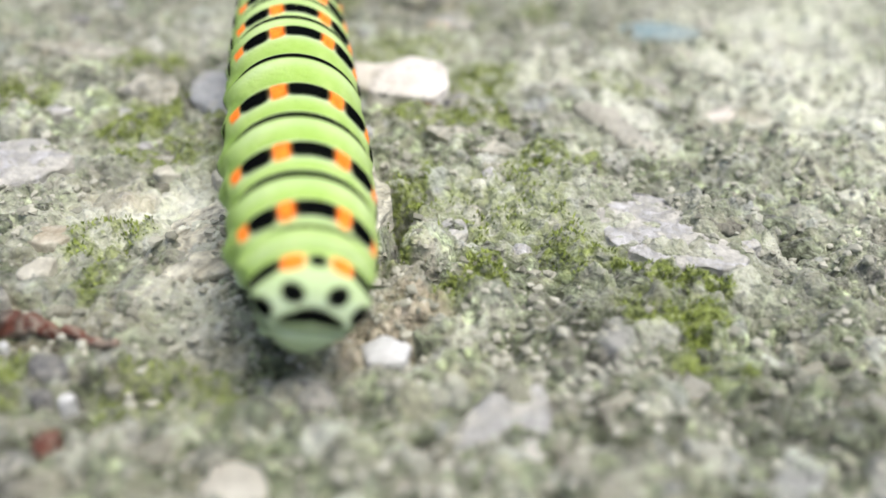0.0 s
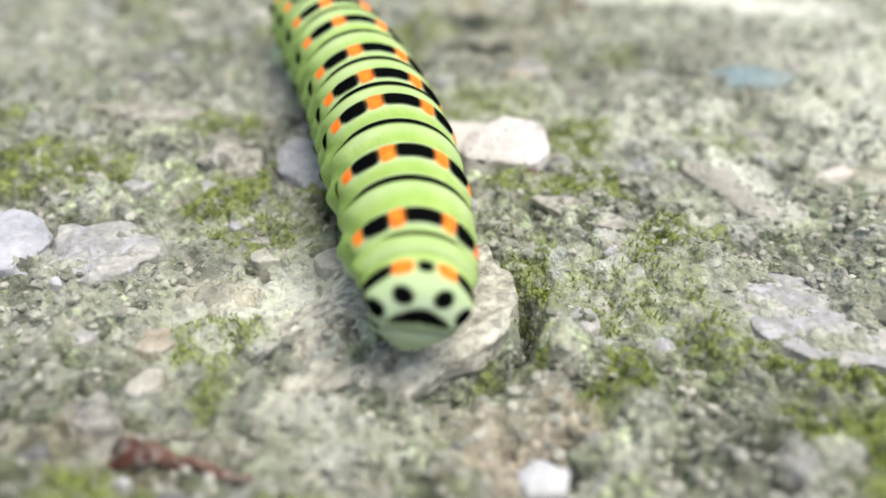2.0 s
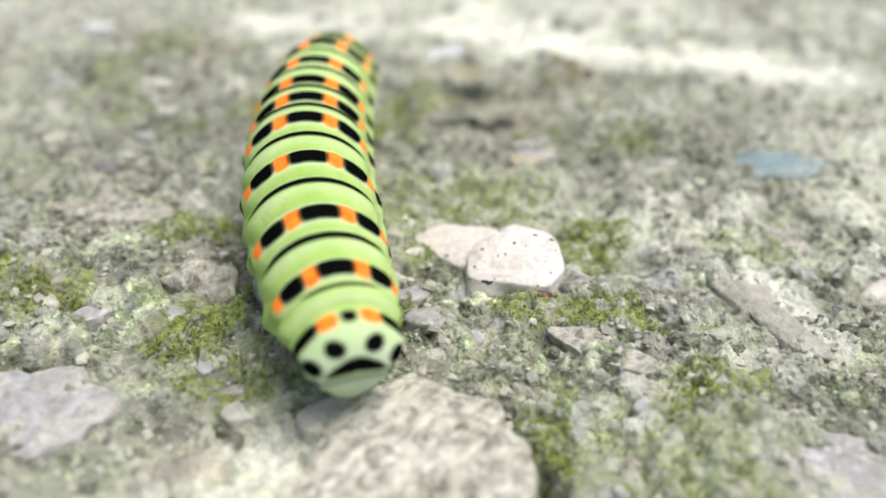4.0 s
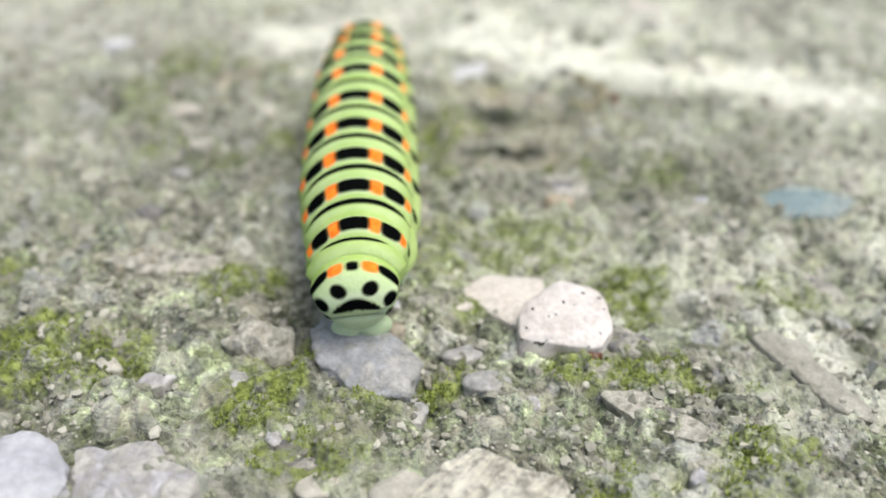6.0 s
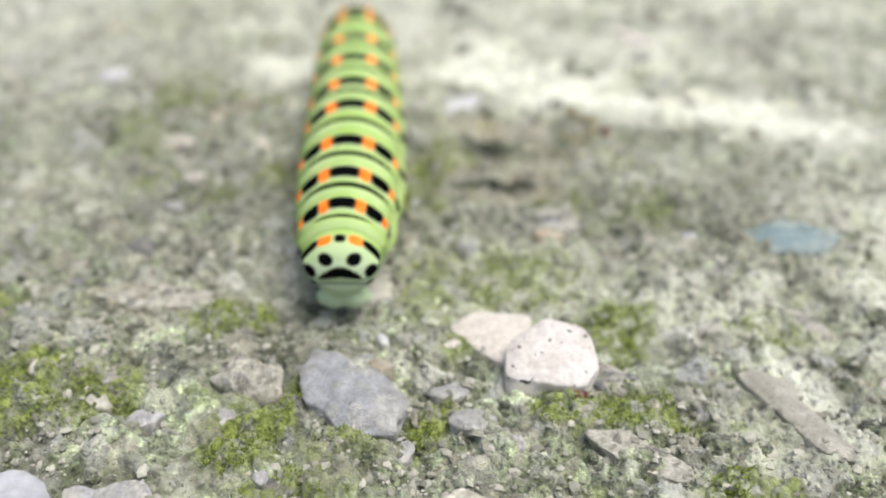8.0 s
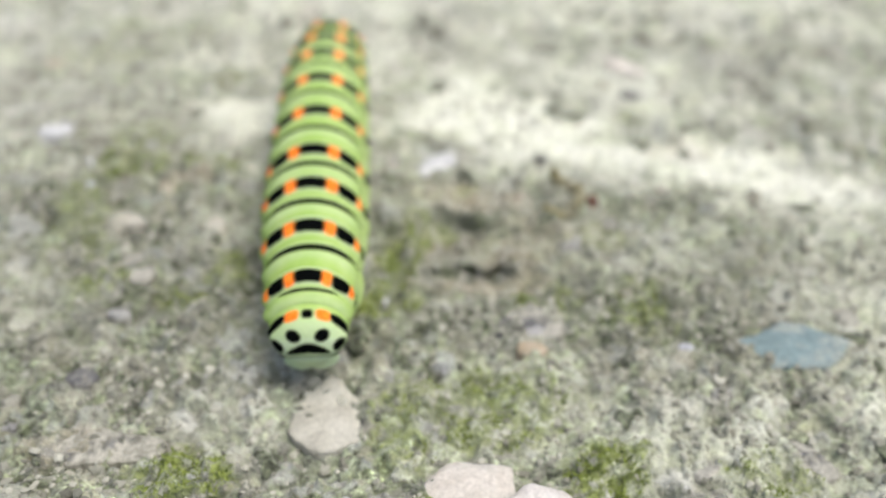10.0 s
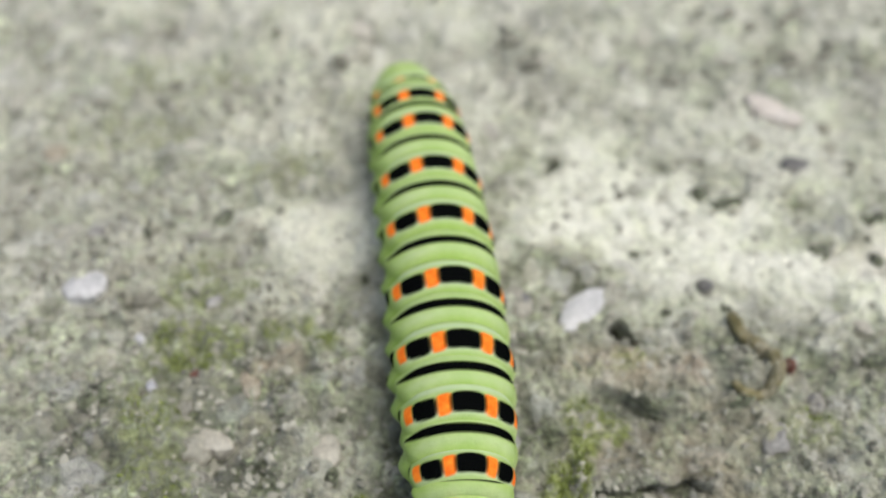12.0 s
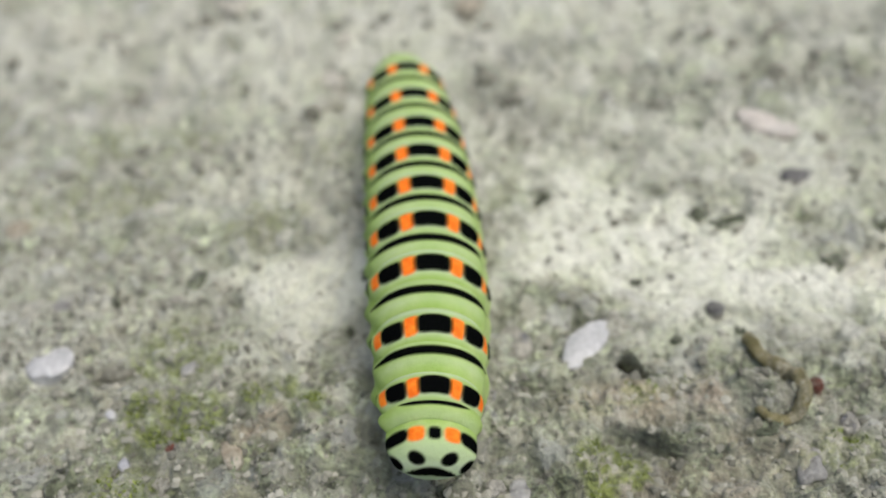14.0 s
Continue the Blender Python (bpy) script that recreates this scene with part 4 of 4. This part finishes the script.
def stripe_marks(thick=0.25, reach=72):
    def marks(x, y, z, ang):
        a = np.degrees(np.abs(ang))
        taper = np.clip(1.1 - (a / reach) ** 4, 0, 1)
        ink = edge(thick * taper - np.abs(y - 0.25 * (a / 70) ** 2), 0.12) * (a < reach)
        bloom = np.exp(-((np.abs(y) - 0.7) / 0.4) ** 2) * np.clip((75 - a) / 25, 0, 1) * 0.35 + np.clip((a - 95) / 40, 0, 1) * 0.6
        return ink, ink * 0, bloom

    return marks


def rear_marks(x, y, z, ang):
    """Colouring of the blunt rear plate: a broken band above two round spots and a dark crescent."""
    s = np.abs(x) * 0.94
    top = z > -2.4
    behind = (y < 0.3) & top
    lift = (y + 0.48 - 0.03 * s) / 0.48

    def block(mid, wide, tall=1.0):
        return edge(1 - (np.abs((s - mid) / wide) ** 3 + np.abs(lift / tall) ** 3) ** (1 / 3), 0.25) * (z > 0.3)

    orange = block(1.06, 0.50)
    ink = block(0, 0.40, 0.85) + block(2.15, 0.66, 0.95)
    spots = edge(1 - np.hypot((s - 0.94) / 0.52, (z - 2.0) / 0.43), 0.25)
    bow = edge(1 - np.abs(s / 1.45) ** 2, 0.3) * edge(0.38 * (1.2 - (s / 1.55) ** 2) - np.abs(z - (1.12 - 0.55 * (s / 1.4) ** 2)), 0.1)
    side = edge(1 - np.hypot((s - 2.05) / 0.44, (z - 0.95) / 0.52), 0.25) * (y < -0.6) + edge(1 - np.hypot((s - 1.95) / 0.3, (z + 0.7) / 0.45), 0.25)
    # the crease under the crescent, its shade painted as half-strength ink
    fold = edge(0.10 - np.abs(z + 0.12 + 0.28 * (s / 1.5) ** 2), 0.16) * (s < 1.8) * 0.5
    ink = ink + (spots + bow + fold) * behind * (y < -0.5) + side * (y < 0.2)
    ring = np.hypot(s / 2.0, (z - 0.6) / 1.1)
    bloom = np.clip(0.15 - y * 0.42, 0, 0.7) + 0.45 * np.exp(-((ring - 1) / 0.25) ** 2) * (y < -0.5)
    bloom = np.maximum(bloom, 0.85 * np.clip(0.4 - z, 0, 1) * (y < 0))
    return ink, orange, bloom


CLASPERS = []


def build_caterpillar():
    body = new("caterpillar")
    tagged(body, "green caterpillar with black bands and orange spots crawling over concrete", "caterpillar")
    pieces = [ring_mesh("rear_segment", body, GIRTH[0], 1.3, rear_marks, rear=2.05, drop=0.0, under=0.95)]
    tagged(pieces[0], "pale rounded rear plate with a black crescent and spots")
    for n in range(9):
        r = (GIRTH[n] + GIRTH[n + 1]) / 2 * 0.985
        if n == 0:  # the rear rings are narrower and tucked in
            pieces.append(ring_mesh("fold_ring", body, 3.46, 0.85, stripe_marks(0.2, 40), drop=0.16, tuck=0.19))
            pieces.append(ring_mesh("band_ring", body, GIRTH[1], 1.7, band_marks(0.58), drop=0.30, tuck=0.11))
            continue
        pieces.append(ring_mesh("fold_ring", body, r, 2.2, stripe_marks(0.36 - 0.12 * max(0, n - 3) / 5, 76), drop=0.28))
        pieces.append(ring_mesh("band_ring", body, GIRTH[n + 1], 2.3, band_marks(0.69 - 0.2 * max(0, n - 3) / 5), drop=0.28, tuck=0.05 if n == 1 else 0.0))
    pieces.append(ring_mesh("thorax", body, 3.1, 2.6, stripe_marks(0.12, 50), drop=0.25))
    pieces.append(ring_mesh("head", body, 2.2, 1.6, stripe_marks(0.2, 60), drop=0.55))
    # stubby feet under the rings, and the broad clasping lip at the rear
    for n, piece in enumerate(pieces):
        name = piece.name.split(".")[0]
        if name not in ("band_ring", "rear_segment", "thorax"):
            continue
        for side in (0,) if name == "rear_segment" else (-1, 1):
            bm = bmesh.new()
            bmesh.ops.create_uvsphere(bm, u_segments=40, v_segments=24, radius=1.0)
            for v in bm.verts:
                if side:
                    v.co = Vector((v.co.x * 0.95 * (1 - 0.2 * v.co.z), v.co.y * 1.05, v.co.z * 1.9)) * MM
                else:
                    notch = math.exp(-((v.co.x / 0.22) ** 2))
                    v.co = Vector((v.co.x * (2.05 - 0.2 * v.co.z), v.co.y * (1.0 - 0.2 * notch), v.co.z * 1.15 + 0.2 * notch * (v.co.z < 0))) * MM
            if n == 2:
                for v in bm.verts:
                    v.co *= 0.6
            foot = part("proleg" if side else "clasper", bm, SKIN, piece)
            if not side:
                CLASPERS.append(foot)
            foot.matrix_basis = pose(side * (1.1 if n == 2 else 1.9) * MM, 0, -3.2 * MM, 0, -side * 12, 0) if side else pose(0, 0.7 * MM, -2.5 * MM)
            mesh = foot.data
            for key, value in (("ink", 0.0), ("orange", 0.0), ("bloom", 0.9)):
                mesh.attributes.new(key, "FLOAT", "POINT").data.foreach_set("value", np.full(len(mesh.vertices), value, np.float32))
    return body, pieces


CATERPILLAR, PIECES = build_caterpillar()
build_pebbles(220)

# seconds, x of the rear band, bend of the body sideways (per mm, per mm squared), its lean in degrees, and the place of its ten bands along y, in millimetres
CRAWL = [
    (0, -5.6, -0.197, 0.0002, 12, 34.0, 36.5, 41.3, 48.2, 57.9, 62.5, 67.1, 71.7, 76.3, 80.9),
    (0.5, -7.1, -0.193, -0.0005, 14, 39.1, 42.1, 46.6, 52.2, 58.6, 63.2, 67.8, 72.4, 77.0, 81.6),
    (1, -7.6, -0.050, -0.0019, 14, 38.1, 40.7, 46.8, 54.9, 60.8, 67.9, 72.5, 77.1, 81.7, 86.3),
    (1.5, -8.8, -0.174, -0.0005, 7, 41.4, 44.3, 49.0, 54.3, 60.8, 67.9, 72.5, 77.1, 81.7, 86.3),
    (2, -8.7, -0.094, -0.0038, 10, 43.7, 46.5, 52.6, 59.1, 63.4, 68.2, 74.4, 79.3, 83.9, 88.5),
    (2.5, -10.0, -0.267, 0.0006, 9, 47.6, 50.1, 54.1, 58.7, 65.7, 74.4, 79.0, 83.6, 88.2, 92.8),
    (3, -11.1, -0.241, 0.0010, 7, 50.4, 53.5, 58.7, 65.2, 71.5, 77.0, 82.0, 87.2, 91.8, 96.4),
    (3.5, -11.8, -0.302, 0.0038, 6, 53.8, 56.7, 60.9, 65.7, 70.7, 75.9, 81.7, 86.8, 92.5, 97.1),
    (4, -13.4, -0.345, 0.0054, 0, 54.7, 57.2, 61.9, 68.3, 74.4, 78.0, 81.3, 85.8, 90.8, 94.8),
    (6.5, -18.4, -0.000, -0.0009, -5, 69.4, 72.5, 76.2, 79.9, 84.6, 89.7, 94.9, 99.5, 103.6, 108.8),
    (7, -17.5, 0.050, -0.0020, 0, 70.3, 73.2, 77.2, 82.3, 88.6, 91.8, 95.3, 98.8, 104.2, 109.9),
    (7.5, -18.5, 0.047, -0.0019, -3, 72.9, 76.3, 81.3, 85.1, 88.9, 93.7, 99.0, 103.6, 108.6, 114.3),
    (8, -18.7, -0.019, -0.0006, -1, 75.2, 78.1, 81.7, 86.5, 93.4, 98.4, 104.2, 110.1, 117.0, 121.6),
    (8.5, -18.0, -0.063, 0.0004, 0, 78.6, 81.4, 87.2, 92.9, 97.5, 104.0, 110.7, 117.0, 121.6, 126.2),
    (10.8, -19.2, -0.045, 0.0008, 0, 87.7, 90.0, 93.8, 98.4, 104.9, 112.1, 117.7, 121.7, 126.3, 130.9),
    (11, -19.0, -0.016, 0.0004, 2, 89.2, 90.9, 93.6, 97.1, 102.3, 109.4, 116.3, 120.8, 125.4, 130.0),
    (11.5, -20.1, 0.007, 0.0002, 4, 90.9, 92.4, 96.0, 100.6, 107.9, 113.5, 118.9, 123.8, 128.4, 133.0),
    (12, -20.0, 0.058, -0.0018, 9, 95.4, 97.5, 101.4, 106.0, 111.4, 117.4, 122.6, 127.8, 131.2, 133.8),
    (12.5, -21.3, 0.118, -0.0008, 11, 93.7, 95.9, 99.7, 105.1, 111.8, 117.9, 121.7, 126.3, 130.9, 135.5),
    (13, -22.1, 0.193, -0.0041, 5, 97.5, 99.7, 104.0, 109.4, 114.1, 118.8, 123.4, 127.2, 131.8, 136.4),
    (13.5, -21.7, 0.121, -0.0019, 8, 100.3, 102.6, 106.6, 111.7, 117.5, 123.0, 126.3, 128.6, 131.2, 134.9),
    (14, -21.1, 0.156, -0.0019, 8, 104.2, 106.7, 111.0, 116.1, 120.4, 124.3, 128.0, 131.7, 136.0, 141.1),
]


def motions():
    rows = [[] for _ in PIECES]
    base = []
    for t, x0, slope, bend, lean, *ys in CRAWL:
        y0 = ys[0]
        base.append((t, pose(x0 * MM, y0 * MM, 0)))

        def place(y, z):
            d = y - y0
            yaw = -math.degrees(math.atan(slope + 2 * bend * d))
            aside = -4.2 * math.sin(radians(lean))
            return pose((slope * d + bend * d * d + aside) * MM, d * MM, z * MM, 0, lean, yaw)

        axis = [BACK[n] - GIRTH[n] for n in range(10)]
        spots = [(ys[0], axis[0])]
        for n in range(9):
            spots += [(ys[n] + (ys[n + 1] - ys[n]) * 0.5, (axis[n] + axis[n + 1]) / 2), (ys[n + 1], axis[n + 1])]
        spots += [(ys[9] + 2.2, 4.0), (ys[9] + 4.2, 3.0)]
        for row, (y, z) in zip(rows, spots):
            row.append((t, place(y, z)))
    walk(CATERPILLAR, base)
    for piece, row in zip(PIECES, rows):
        walk(piece, row)
    # the clasping lip is drawn in, let down while the rear is lifted, and drawn in again
    tucked, down, drawn = pose(0, 1.1 * MM, -1.5 * MM), pose(0, 0.3 * MM, -2.5 * MM), pose(0, 0.5 * MM, -1.9 * MM)
    walk(CLASPERS[0], [(0, tucked), (4.6, tucked), (6.2, down), (8.8, down), (10.6, drawn), (14, drawn)])


motions()
